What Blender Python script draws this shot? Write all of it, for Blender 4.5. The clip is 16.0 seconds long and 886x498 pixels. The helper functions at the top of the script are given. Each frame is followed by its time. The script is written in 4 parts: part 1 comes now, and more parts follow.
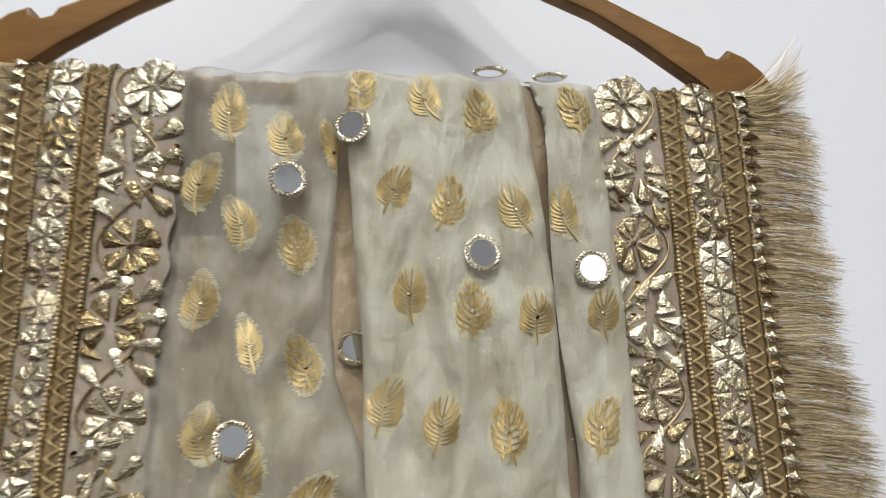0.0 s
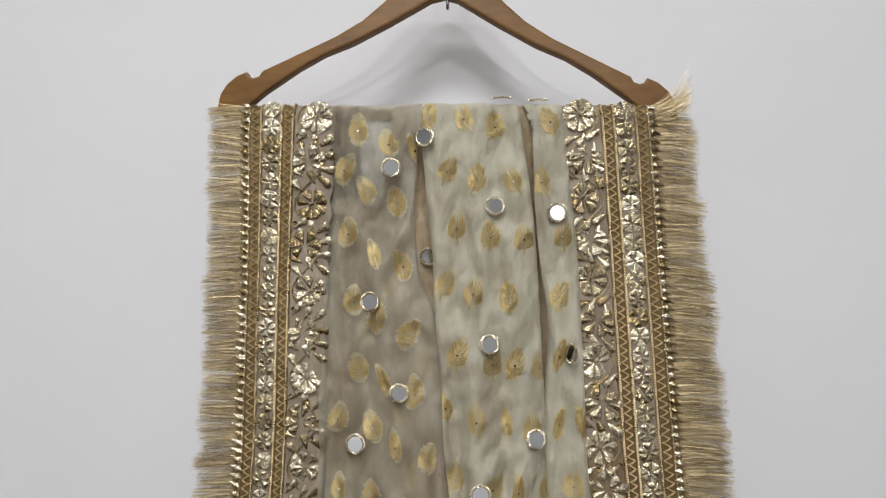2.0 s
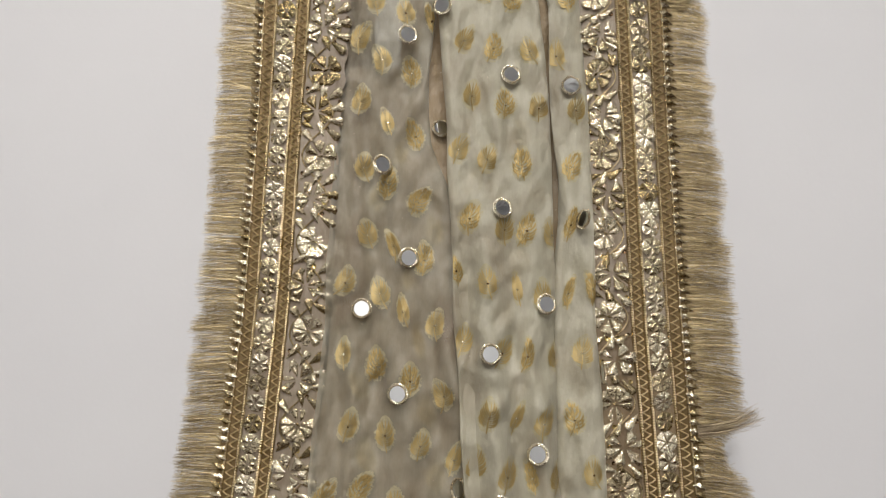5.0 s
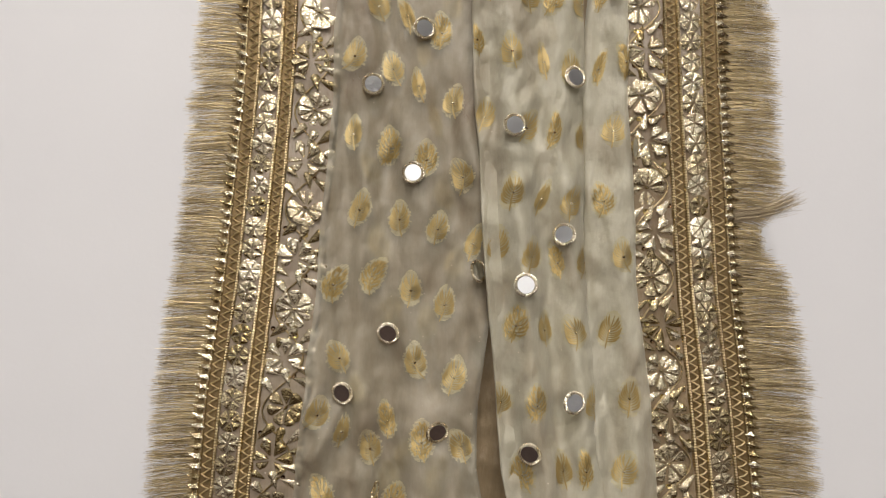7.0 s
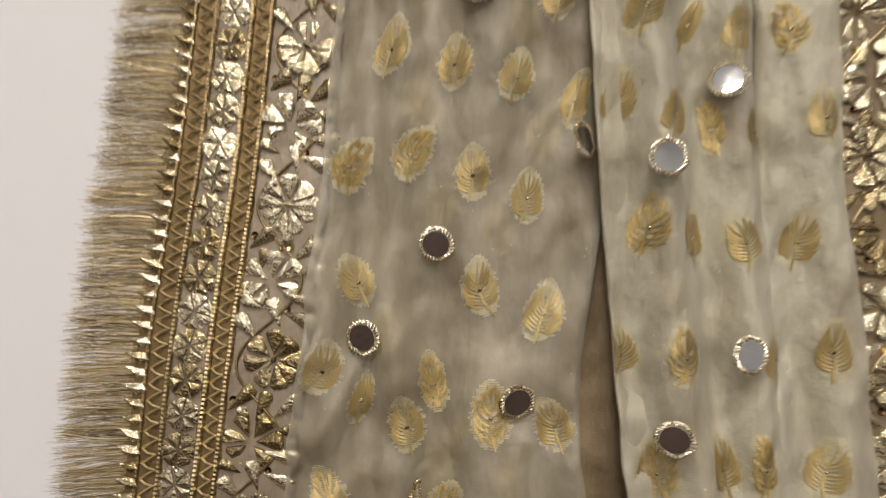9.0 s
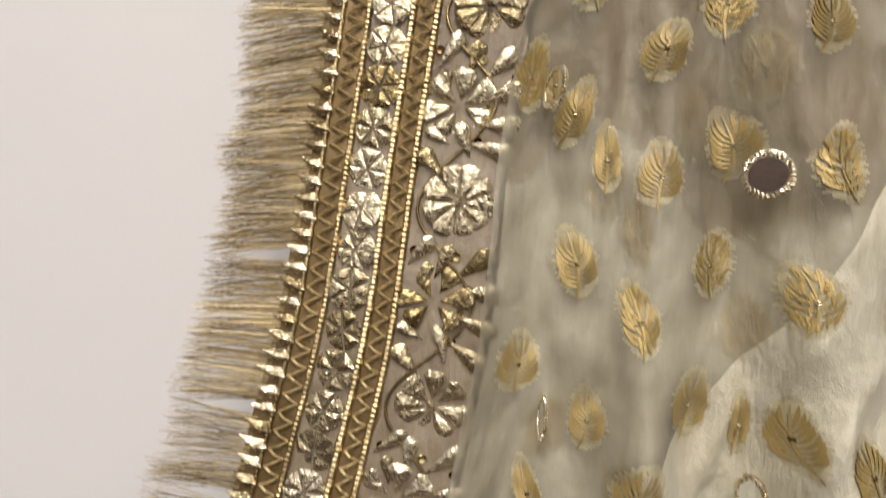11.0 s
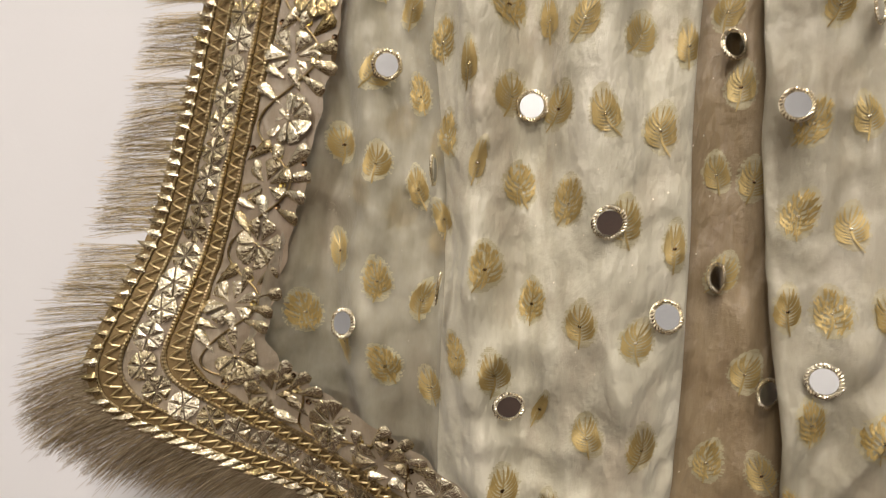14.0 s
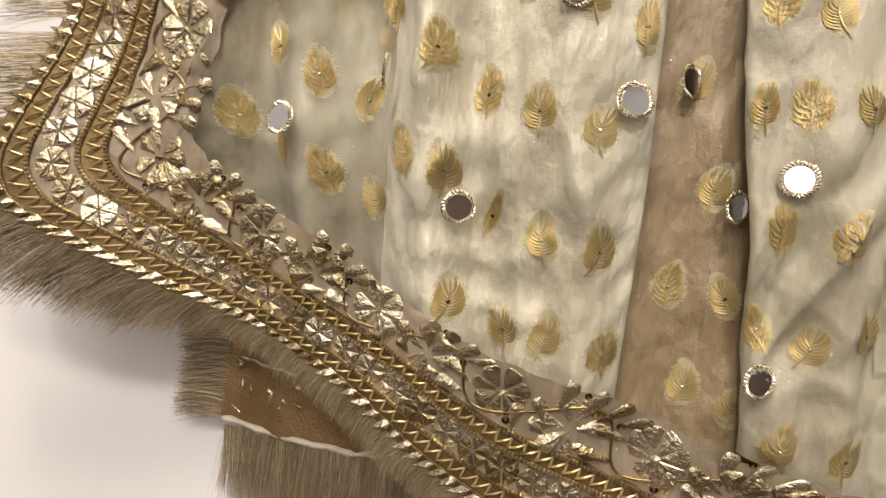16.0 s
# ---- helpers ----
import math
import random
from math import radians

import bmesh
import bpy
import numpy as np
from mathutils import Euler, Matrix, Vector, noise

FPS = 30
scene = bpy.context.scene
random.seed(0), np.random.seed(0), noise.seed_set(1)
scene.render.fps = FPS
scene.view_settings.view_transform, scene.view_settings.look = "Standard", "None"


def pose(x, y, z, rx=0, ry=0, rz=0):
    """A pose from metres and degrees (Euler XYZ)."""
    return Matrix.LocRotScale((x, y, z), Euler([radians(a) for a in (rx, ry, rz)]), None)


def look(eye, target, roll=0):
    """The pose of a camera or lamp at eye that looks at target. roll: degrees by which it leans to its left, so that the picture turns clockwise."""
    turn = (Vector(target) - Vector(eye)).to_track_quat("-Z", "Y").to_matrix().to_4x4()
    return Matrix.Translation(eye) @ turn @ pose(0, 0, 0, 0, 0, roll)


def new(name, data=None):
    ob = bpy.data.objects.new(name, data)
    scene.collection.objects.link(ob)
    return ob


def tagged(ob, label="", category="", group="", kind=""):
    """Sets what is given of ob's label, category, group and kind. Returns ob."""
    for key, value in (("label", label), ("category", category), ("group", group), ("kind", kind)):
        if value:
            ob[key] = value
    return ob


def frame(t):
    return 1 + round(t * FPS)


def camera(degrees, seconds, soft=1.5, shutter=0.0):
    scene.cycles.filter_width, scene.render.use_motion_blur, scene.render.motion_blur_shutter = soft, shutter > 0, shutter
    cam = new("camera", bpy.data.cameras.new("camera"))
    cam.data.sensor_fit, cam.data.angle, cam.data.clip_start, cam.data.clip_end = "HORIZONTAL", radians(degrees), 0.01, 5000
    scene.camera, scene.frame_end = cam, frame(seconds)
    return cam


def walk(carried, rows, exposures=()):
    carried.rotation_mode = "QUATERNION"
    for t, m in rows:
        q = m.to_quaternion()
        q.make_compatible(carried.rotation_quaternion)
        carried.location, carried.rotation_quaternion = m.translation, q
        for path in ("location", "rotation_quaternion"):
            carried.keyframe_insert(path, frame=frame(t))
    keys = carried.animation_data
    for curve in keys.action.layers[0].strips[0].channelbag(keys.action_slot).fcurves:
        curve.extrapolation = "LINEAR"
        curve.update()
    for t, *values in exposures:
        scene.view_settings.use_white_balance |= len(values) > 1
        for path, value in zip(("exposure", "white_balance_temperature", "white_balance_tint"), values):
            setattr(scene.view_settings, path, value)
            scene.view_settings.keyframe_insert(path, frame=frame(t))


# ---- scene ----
cam = camera(71.1, 16.0, soft=1.1, shutter=0.26)

PATH = [
    (0, (0.018, -0.312, -0.192), (0.12, 1.639, 0.236), 0.8),
    (0.5, (0.007, -0.394, -0.194), (-0.012, 1.576, 0.149), -0.0),
    (1, (0.015, -0.467, -0.194), (-0.084, 1.513, 0.067), -0.5),
    (1.5, (0.03, -0.534, -0.198), (-0.105, 1.452, 0.004), 0.4),
    (2, (0.042, -0.576, -0.213), (-0.087, 1.414, -0.056), 1.0),
    (2.5, (0.042, -0.592, -0.24), (-0.066, 1.401, -0.127), 1.8),
    (3, (0.032, -0.605, -0.262), (-0.057, 1.389, -0.132), 2.5),
    (3.2, (0.027, -0.606, -0.264), (-0.054, 1.389, -0.141), 2.5),
    (5.3, (0.005, -0.545, -0.388), (-0.02, 1.438, -0.126), 2.7),
    (5.5, (0.007, -0.535, -0.406), (-0.025, 1.449, -0.16), 2.7),
    (6, (-0.001, -0.512, -0.442), (-0.004, 1.48, -0.26), 2.8),
    (6.5, (-0.009, -0.5, -0.48), (0.0, 1.496, -0.352), 3.2),
    (7, (-0.008, -0.505, -0.501), (-0.01, 1.493, -0.41), 2.8),
    (7.5, (-0.011, -0.52, -0.501), (-0.042, 1.478, -0.43), 2.4),
    (8, (-0.025, -0.495, -0.515), (-0.089, 1.502, -0.444), 2.2),
    (8.5, (-0.026, -0.421, -0.524), (-0.068, 1.578, -0.452), 2.0),
    (9, (-0.033, -0.315, -0.563), (-0.115, 1.682, -0.482), 3.2),
    (9.5, (-0.056, -0.247, -0.603), (-0.205, 1.747, -0.558), 4.7),
    (10, (-0.11, -0.244, -0.646), (-0.294, 1.748, -0.648), 5.8),
    (10.2, (-0.132, -0.247, -0.675), (-0.313, 1.745, -0.675), 6.2),
    (12.3, (-0.018, -0.311, -0.959), (-0.468, 1.636, -0.898), 3.6),
    (12.5, (0.000, -0.328, -0.978), (-0.482, 1.611, -0.900), 3.3),
    (13, (0.028, -0.345, -0.987), (-0.436, 1.599, -1.050), 3.1),
    (13.5, (0.042, -0.359, -1.028), (-0.433, 1.583, -1.101), 5.0),
    (14, (0.026, -0.350, -1.073), (-0.455, 1.590, -1.135), 4.3),
    (14.5, (0.010, -0.333, -1.109), (-0.450, 1.612, -1.180), 4.1),
    (15, (0.008, -0.332, -1.133), (-0.449, 1.612, -1.243), 5.0),
    (15.5, (0.027, -0.323, -1.153), (-0.418, 1.623, -1.273), 6.3),
    (16, (0.041, -0.317, -1.167), (-0.344, 1.639, -1.320), 6.8),
]
EXPOSURES = [(0, -0.30, 6300, 10), (0.5, -0.42, 6250, 10), (3, -0.58, 6650, 11), (5.5, -0.44, 6800, 12), (6, -0.20, 6850, 13), (6.5, -0.36, 6900, 13), (9, -0.34, 7250, 14), (10, -0.18, 7250, 14), (12.5, -0.10, 7250, 14), (13.5, -0.08, 7350, 14), (14.5, 0.16, 7400, 15), (15.5, 0.06, 7550, 15), (16, 0.40, 7600, 15)]
LAMPS = [(-0.18, -1.35, 1.235, 0.55, 0.55, 35, (1.0, 1.0, 1.0)), (-0.6, -2.9, 1.235, 0.32, 0.32, 46, (1.0, 1.0, 1.0)),
         (0.65, -2.9, 1.235, 0.32, 0.32, 46, (1.0, 1.0, 1.0))]
walk(cam, [(t, look(eye, target, roll)) for t, eye, target, roll in PATH],
     exposures=EXPOSURES)

# ---- light: two ceiling panels of the room, and the sky's faint bounce ----
world = bpy.data.worlds.new("world")
scene.world = world
world.use_nodes = True
world.node_tree.nodes["Background"].inputs[0].default_value = (0.9, 0.95, 1.0, 1)
world.node_tree.nodes["Background"].inputs[1].default_value = 0.05


def panel_lamp(x, y, z, sx, sy, watts, colour):
    data = bpy.data.lights.new("ceiling_lamp", "AREA")
    data.shape, data.size, data.size_y, data.energy, data.color = "RECTANGLE", sx, sy, watts, colour
    ob = new("ceiling_lamp", data)
    ob.matrix_world = pose(x, y, z)
    return ob


# ---- materials ----
def nodes_of(name):
    mat = bpy.data.materials.new(name)
    mat.use_nodes = True
    tree = mat.node_tree
    return mat, tree, tree.nodes["Principled BSDF"]


def add(tree, kind, **values):
    n = tree.nodes.new(kind)
    for key, value in values.items():
        n.inputs[key.replace("_", " ")].default_value = value
    return n


def ramp(tree, fac, stops):
    n = tree.nodes.new("ShaderNodeValToRGB")
    el = n.color_ramp.elements
    while len(el) < len(stops):
        el.new(0.5)
    for e, (p, c) in zip(el, stops):
        e.position, e.color = p, (*c, 1)
    tree.links.new(fac, n.inputs[0])
    return n.outputs[0]


def coords(tree, scale=(1, 1, 1)):
    tc = tree.nodes.new("ShaderNodeNewGeometry")
    mp = tree.nodes.new("ShaderNodeMapping")
    mp.inputs["Scale"].default_value = scale
    tree.links.new(tc.outputs["Position"], mp.inputs[0])
    return mp.outputs[0]


def noise_fac(tree, vec, scale, detail=4.0, rough=0.55, ridged=False):
    n = add(tree, "ShaderNodeTexNoise", Scale=scale, Detail=detail, Roughness=rough)
    if ridged:
        n.noise_type = "RIDGED_MULTIFRACTAL"
    tree.links.new(vec, n.inputs["Vector"])
    return n.outputs["Fac"]


def bump(tree, bsdf, height, strength, distance):
    b = add(tree, "ShaderNodeBump", Strength=strength, Distance=distance)
    tree.links.new(height, b.inputs["Height"])
    tree.links.new(b.outputs[0], bsdf.inputs["Normal"])
    return b


def mixed(tree, fac, a, b, mode="MIX"):
    m = tree.nodes.new("ShaderNodeMix")
    m.data_type, m.blend_type = "RGBA", mode
    for sock, v in ((m.inputs[0], fac), (m.inputs[6], a), (m.inputs[7], b)):
        if isinstance(v, (int, float)):
            sock.default_value = v
        elif isinstance(v, tuple):
            sock.default_value = (*v, 1)
        else:
            tree.links.new(v, sock)
    return m.outputs[2]


def metal(name, dark, light, rough, scale=900.0, bumpiness=0.25, per_island=False, metallic=1.0, crinkle=0.0):
    """Metallic thread or foil: tone differs from piece to piece, fine woven ribs."""
    mat, tree, b = nodes_of(name)
    if per_island:
        src = tree.nodes.new("ShaderNodeNewGeometry").outputs["Random Per Island"]
    else:
        src = tree.nodes.new("ShaderNodeObjectInfo").outputs["Random"]
    vec = coords(tree)
    big = noise_fac(tree, vec, 60.0, 3.0)
    tone = mixed(tree, 0.45, src, big)
    tree.links.new(ramp(tree, tone, [(0.2, dark), (0.75, light)]), b.inputs["Base Color"])
    b.inputs["Metallic"].default_value = metallic
    fine = noise_fac(tree, vec, scale, 2.0)
    rr = tree.nodes.new("ShaderNodeMapRange")
    rr.inputs["To Min"].default_value, rr.inputs["To Max"].default_value = rough * 0.7, rough * 1.35
    tree.links.new(big, rr.inputs["Value"])
    tree.links.new(rr.outputs[0], b.inputs["Roughness"])
    if crinkle:
        wr = noise_fac(tree, vec, 330.0, 3.0, 0.6)
        total = tree.nodes.new("ShaderNodeMath")
        total.operation = "MULTIPLY_ADD"
        tree.links.new(wr, total.inputs[0])
        total.inputs[1].default_value = crinkle
        tree.links.new(fine, total.inputs[2])
        fine = total.outputs[0]
    bump(tree, b, fine, bumpiness, 0.0006)
    return mat


def cloth(name, low, high, sheer=0.25, clear=0.0):
    """Thin silk georgette: fine crepe weave, cloudy tone, tiny metal flecks."""
    mat, tree, b = nodes_of(name)
    vec = coords(tree)
    cloud = mixed(tree, 0.42, noise_fac(tree, coords(tree, (1, 1, 0.45)), 15.0, 5.0, 0.62), noise_fac(tree, coords(tree, (1, 1, 0.6)), 46.0, 4.0, 0.6))
    mid = tuple((p + q) / 2 * k for p, q, k in zip(low, high, (0.985, 1.015, 1.0)))
    base = ramp(tree, cloud, [(0.36, low), (0.5, mid), (0.62, high)])
    slub = noise_fac(tree, coords(tree, (1, 1, 0.08)), 700.0, 2.0)
    base = mixed(tree, 0.06, base, ramp(tree, slub, [(0.35, (0.28, 0.25, 0.2)), (0.65, (0.68, 0.65, 0.56))]))
    tree.links.new(base, b.inputs["Base Color"])
    b.inputs["Roughness"].default_value = 0.34
    b.inputs["Sheen Weight"].default_value = 0.25
    b.inputs["Specular IOR Level"].default_value = 0.75
    weave = noise_fac(tree, vec, 1500.0, 2.0)
    crepe = noise_fac(tree, coords(tree, (1, 1, 0.6)), 210.0, 4.0, 0.65)
    total = tree.nodes.new("ShaderNodeMath")
    total.operation = "MULTIPLY_ADD"
    tree.links.new(crepe, total.inputs[0])
    total.inputs[1].default_value = 1.0
    tree.links.new(weave, total.inputs[2])
    wrinkle = noise_fac(tree, coords(tree, (1, 1, 0.55)), 62.0, 3.0, 0.5)
    both_scales = tree.nodes.new("ShaderNodeMath")
    both_scales.operation = "MULTIPLY_ADD"
    tree.links.new(wrinkle, both_scales.inputs[0])
    both_scales.inputs[1].default_value = 14.0
    tree.links.new(total.outputs[0], both_scales.inputs[2])
    pinch = noise_fac(tree, coords(tree, (1, 1, 0.62)), 17.0, 1.0, 0.5, ridged=True)
    creased = tree.nodes.new("ShaderNodeMath")
    creased.operation = "MULTIPLY_ADD"
    tree.links.new(pinch, creased.inputs[0])
    creased.inputs[1].default_value = 15.0
    tree.links.new(both_scales.outputs[0], creased.inputs[2])
    bump(tree, b, creased.outputs[0], 0.62, 0.0007)
    # flecks of metal yarn
    vor = tree.nodes.new("ShaderNodeTexVoronoi")
    vor.inputs["Scale"].default_value = 120.0
    tree.links.new(vec, vor.inputs["Vector"])
    dot = tree.nodes.new("ShaderNodeMath")
    dot.operation, dot.inputs[1].default_value = "LESS_THAN", 0.065
    tree.links.new(vor.outputs["Distance"], dot.inputs[0])
    patch = tree.nodes.new("ShaderNodeMath")
    patch.operation, patch.inputs[1].default_value = "GREATER_THAN", 0.56
    tree.links.new(noise_fac(tree, vec, 35.0, 2.0), patch.inputs[0])
    both = tree.nodes.new("ShaderNodeMath")
    both.operation = "MULTIPLY"
    tree.links.new(dot.outputs[0], both.inputs[0])
    tree.links.new(patch.outputs[0], both.inputs[1])
    # the flecks' glint is put into their near-white colour
    base = mixed(tree, both.outputs[0], base, (0.98, 0.90, 0.74))
    tree.links.new(base, b.inputs["Base Color"])
    half_metal = tree.nodes.new("ShaderNodeMath")
    half_metal.operation, half_metal.inputs[1].default_value = "MULTIPLY", 0.6
    tree.links.new(both.outputs[0], half_metal.inputs[0])
    tree.links.new(half_metal.outputs[0], b.inputs["Metallic"])
    tl = tree.nodes.new("ShaderNodeBsdfTranslucent")
    tree.links.new(base, tl.inputs["Color"])
    mx = tree.nodes.new("ShaderNodeMixShader")
    mx.inputs[0].default_value = sheer
    out = tree.nodes["Material Output"]
    tree.links.new(b.outputs[0], mx.inputs[1])
    tree.links.new(tl.outputs[0], mx.inputs[2])
    last = mx.outputs[0]
    if clear:
        see = tree.nodes.new("ShaderNodeBsdfTransparent")
        open_weave = tree.nodes.new("ShaderNodeMixShader")
        open_weave.inputs[0].default_value = clear
        tree.links.new(last, open_weave.inputs[1])
        tree.links.new(see.outputs[0], open_weave.inputs[2])
        last = open_weave.outputs[0]
    tree.links.new(last, out.inputs["Surface"])
    return mat


def plaster(name, low, high, scale=3.0, rough=0.7, grain=220.0, strength=0.12):
    mat, tree, b = nodes_of(name)
    vec = coords(tree)
    tree.links.new(ramp(tree, noise_fac(tree, vec, scale, 5.0), [(0.3, low), (0.7, high)]), b.inputs["Base Color"])
    b.inputs["Roughness"].default_value = rough
    bump(tree, b, noise_fac(tree, vec, grain, 3.0), strength, 0.0008)
    return mat


def wood(name, dark, light, axis_scale, rough=0.35):
    mat, tree, b = nodes_of(name)
    vec = coords(tree, axis_scale)
    grain = noise_fac(tree, vec, 40.0, 6.0, 0.65)
    blot = noise_fac(tree, coords(tree), 18.0, 3.0)
    col = ramp(tree, grain, [(0.3, dark), (0.7, light)])
    col = mixed(tree, 0.35, col, ramp(tree, blot, [(0.35, dark), (0.7, light)]))
    tree.links.new(col, b.inputs["Base Color"])
    b.inputs["Roughness"].default_value = rough
    b.inputs["Coat Weight"].default_value, b.inputs["Coat Roughness"].default_value = 0.07, 0.25
    b.inputs["Specular IOR Level"].default_value = 0.3
    bump(tree, b, noise_fac(tree, coords(tree), 160.0, 4.0), 0.25, 0.0012)
    return mat


FOIL = metal("gold_foil", (0.38, 0.29, 0.14), (0.92, 0.84, 0.64), 0.14, 700.0, 0.75, crinkle=3.0, metallic=0.92)
FOIL_DARK = metal("antique_gold_foil", (0.56, 0.44, 0.23), (0.88, 0.75, 0.48), 0.38, 500.0, 0.3, metallic=0.7)
CORD = metal("gold_cord", (0.34, 0.25, 0.12), (0.64, 0.52, 0.31), 0.28, 1200.0, 0.4)
RIM = metal("rim_gold", (0.68, 0.59, 0.42), (0.93, 0.87, 0.72), 0.24, 900.0, 0.4)
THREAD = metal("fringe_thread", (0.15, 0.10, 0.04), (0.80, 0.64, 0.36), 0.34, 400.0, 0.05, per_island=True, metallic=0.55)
# duller copy of the fringe thread, for hem, tuft and back half
THREAD_DULL = metal("fringe_thread_behind", (0.20, 0.145, 0.08), (0.58, 0.47, 0.31), 0.36, 400.0, 0.05, per_island=True, metallic=0.5)
YARN = metal("woven_gold_yarn", (0.40, 0.285, 0.105), (0.60, 0.455, 0.20), 0.42, 1600.0, 0.5, metallic=0.35)
PALE_YARN = metal("pale_gold_yarn", (0.46, 0.32, 0.11), (0.70, 0.53, 0.23), 0.45, 1600.0, 0.7, per_island=True, metallic=0.35)
HALO = cloth("woven_ground_round_leaf", (0.66, 0.57, 0.35), (0.82, 0.73, 0.48), 0.15, 0.28)
SILK = cloth("silk_georgette", (0.56, 0.485, 0.355), (0.85, 0.81, 0.665), 0.25, 0.25)
SHEER = cloth("single_sheer_silk", (0.44, 0.37, 0.27), (0.76, 0.73, 0.61), 0.25, 0.54)
LAYERED = cloth("silk_in_two_layers", (0.56, 0.49, 0.365), (0.82, 0.775, 0.63), 0.14)
# brown wrong side; its dark tone also carries the shade between folds
SHADED_WRONG_SIDE = cloth("silk_over_brown_lining", (0.25, 0.165, 0.08), (0.42, 0.305, 0.175), 0.1)
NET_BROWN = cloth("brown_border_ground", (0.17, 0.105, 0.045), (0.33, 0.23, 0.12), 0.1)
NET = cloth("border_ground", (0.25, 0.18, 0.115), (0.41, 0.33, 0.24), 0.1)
TISSUE = metal("gold_tissue", (0.12, 0.075, 0.03), (0.27, 0.185, 0.085), 0.45, 1500.0, 0.6, metallic=0.6)
LINING = metal("back_of_border", (0.075, 0.046, 0.02), (0.28, 0.18, 0.085), 0.35, 500.0, 0.9, metallic=0.5)
SEAM = cloth("hem_tape", (0.40, 0.34, 0.27), (0.60, 0.53, 0.44), 0.05)
SEQUIN = metal("sequin", (0.75, 0.55, 0.16), (0.92, 0.80, 0.42), 0.15, 300.0, 0.05)
SEQUIN_DARK = metal("dark_sequin", (0.10, 0.06, 0.03), (0.22, 0.13, 0.07), 0.25, 300.0, 0.05)
GLASS, _tree, _b = nodes_of("mirror_glass")
_b.inputs["Base Color"].default_value, _b.inputs["Metallic"].default_value, _b.inputs["Roughness"].default_value = (0.86, 0.88, 0.90, 1), 1.0, 0.03
bump(_tree, _b, noise_fac(_tree, coords(_tree), 120.0, 2.0), 0.08, 0.001)
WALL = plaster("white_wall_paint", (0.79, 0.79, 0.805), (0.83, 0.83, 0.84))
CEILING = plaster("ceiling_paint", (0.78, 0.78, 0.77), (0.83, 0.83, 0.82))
# side walls out of view, greyed to weaken bounce and deepen contrast
GREY_SIDE = plaster("pale_wall_paint", (0.36, 0.36, 0.355), (0.42, 0.42, 0.415))
# floor out of view, kept very dark for reflections in the mirrors
FLOOR = plaster("brown_floor", (0.026, 0.014, 0.009), (0.06, 0.032, 0.02), 6.0, 0.9)
TEAK = wood("hanger_wood", (0.115, 0.048, 0.006), (0.29, 0.140, 0.026), (0.35, 1, 1.6), 0.45)
STEEL = metal("steel", (0.55, 0.54, 0.52), (0.75, 0.74, 0.72), 0.25, 200.0, 0.05)


# ---- building helpers ----
def mesh_ob(name, verts, faces, mats, parent=None, label="", smooth=True, slots=None):
    me = bpy.data.meshes.new(name)
    me.from_pydata([tuple(v) for v in verts], [], faces)
    for m in mats if isinstance(mats, (list, tuple)) else [mats]:
        me.materials.append(m)
    if smooth:
        me.polygons.foreach_set("use_smooth", [True] * len(me.polygons))
    if slots is not None:
        me.polygons.foreach_set("material_index", slots)
    me.update()
    ob = new(name, me)
    ob.parent = parent
    if label:
        ob["label"] = label
    return ob


def part(name, bm, material, parent, label="", smooth=False):
    me = bpy.data.meshes.new(name)
    bm.to_mesh(me)
    bm.free()
    me.materials.append(material)
    if smooth:
        me.polygons.foreach_set("use_smooth", [True] * len(me.polygons))
    ob = new(name, me)
    ob.parent = parent
    if label:
        ob["label"] = label
    return ob


def slab(name, x0, x1, y0, y1, z0, z1, mat, label=""):
    bm = bmesh.new()
    bmesh.ops.create_cube(bm, size=1, matrix=Matrix.LocRotScale(((x0 + x1) / 2, (y0 + y1) / 2, (z0 + z1) / 2), None, (x1 - x0, y1 - y0, z1 - z0)))
    ob = part(name, bm, mat, None)
    return tagged(ob, label, "", "", "structure")


def smooth01(a):
    a = min(1.0, max(0.0, a))
    return a * a * (3 - 2 * a)


def at(z, depths, values):
    return float(np.interp(-z, depths, values)) + 0.0016 * noise.noise((z * 17, values[0] * 100, 0.5)) * smooth01((-z - 0.05) / 0.1)


def nz(x, y, z=0.0):
    return noise.noise((x, y, z))


# ---- the room: beyond the north wall it is unseen, added for bounce and reflections ----
WALL_Y, FLOOR_Z, CEIL_Z = 0.066, -1.68, 1.25
slab("wall_north", -2.6, 2.6, WALL_Y, WALL_Y + 0.12, FLOOR_Z, CEIL_Z, WALL, "smooth white painted wall behind the hanging scarf")
slab("wall_south", -2.6, 2.6, -3.92, -3.8, FLOOR_Z, CEIL_Z, CEILING, "plain pale wall across the room")
slab("wall_west", -2.72, -2.6, -3.92, WALL_Y + 0.12, FLOOR_Z, CEIL_Z, GREY_SIDE, "unseen side wall, grey to hold back bounced light")
slab("wall_east", 2.6, 2.72, -3.92, WALL_Y + 0.12, FLOOR_Z, CEIL_Z, GREY_SIDE, "unseen side wall, grey to hold back bounced light")
slab("floor", -2.72, 2.72, -3.92, WALL_Y + 0.12, FLOOR_Z - 0.1, FLOOR_Z, FLOOR, "unseen floor, darkened to blacken the tipped mirrors")
slab("ceiling", -2.72, 2.72, -3.92, WALL_Y + 0.12, CEIL_Z, CEIL_Z + 0.1, CEILING, "plain white ceiling")
for spec in LAMPS:
    panel_lamp(*spec)


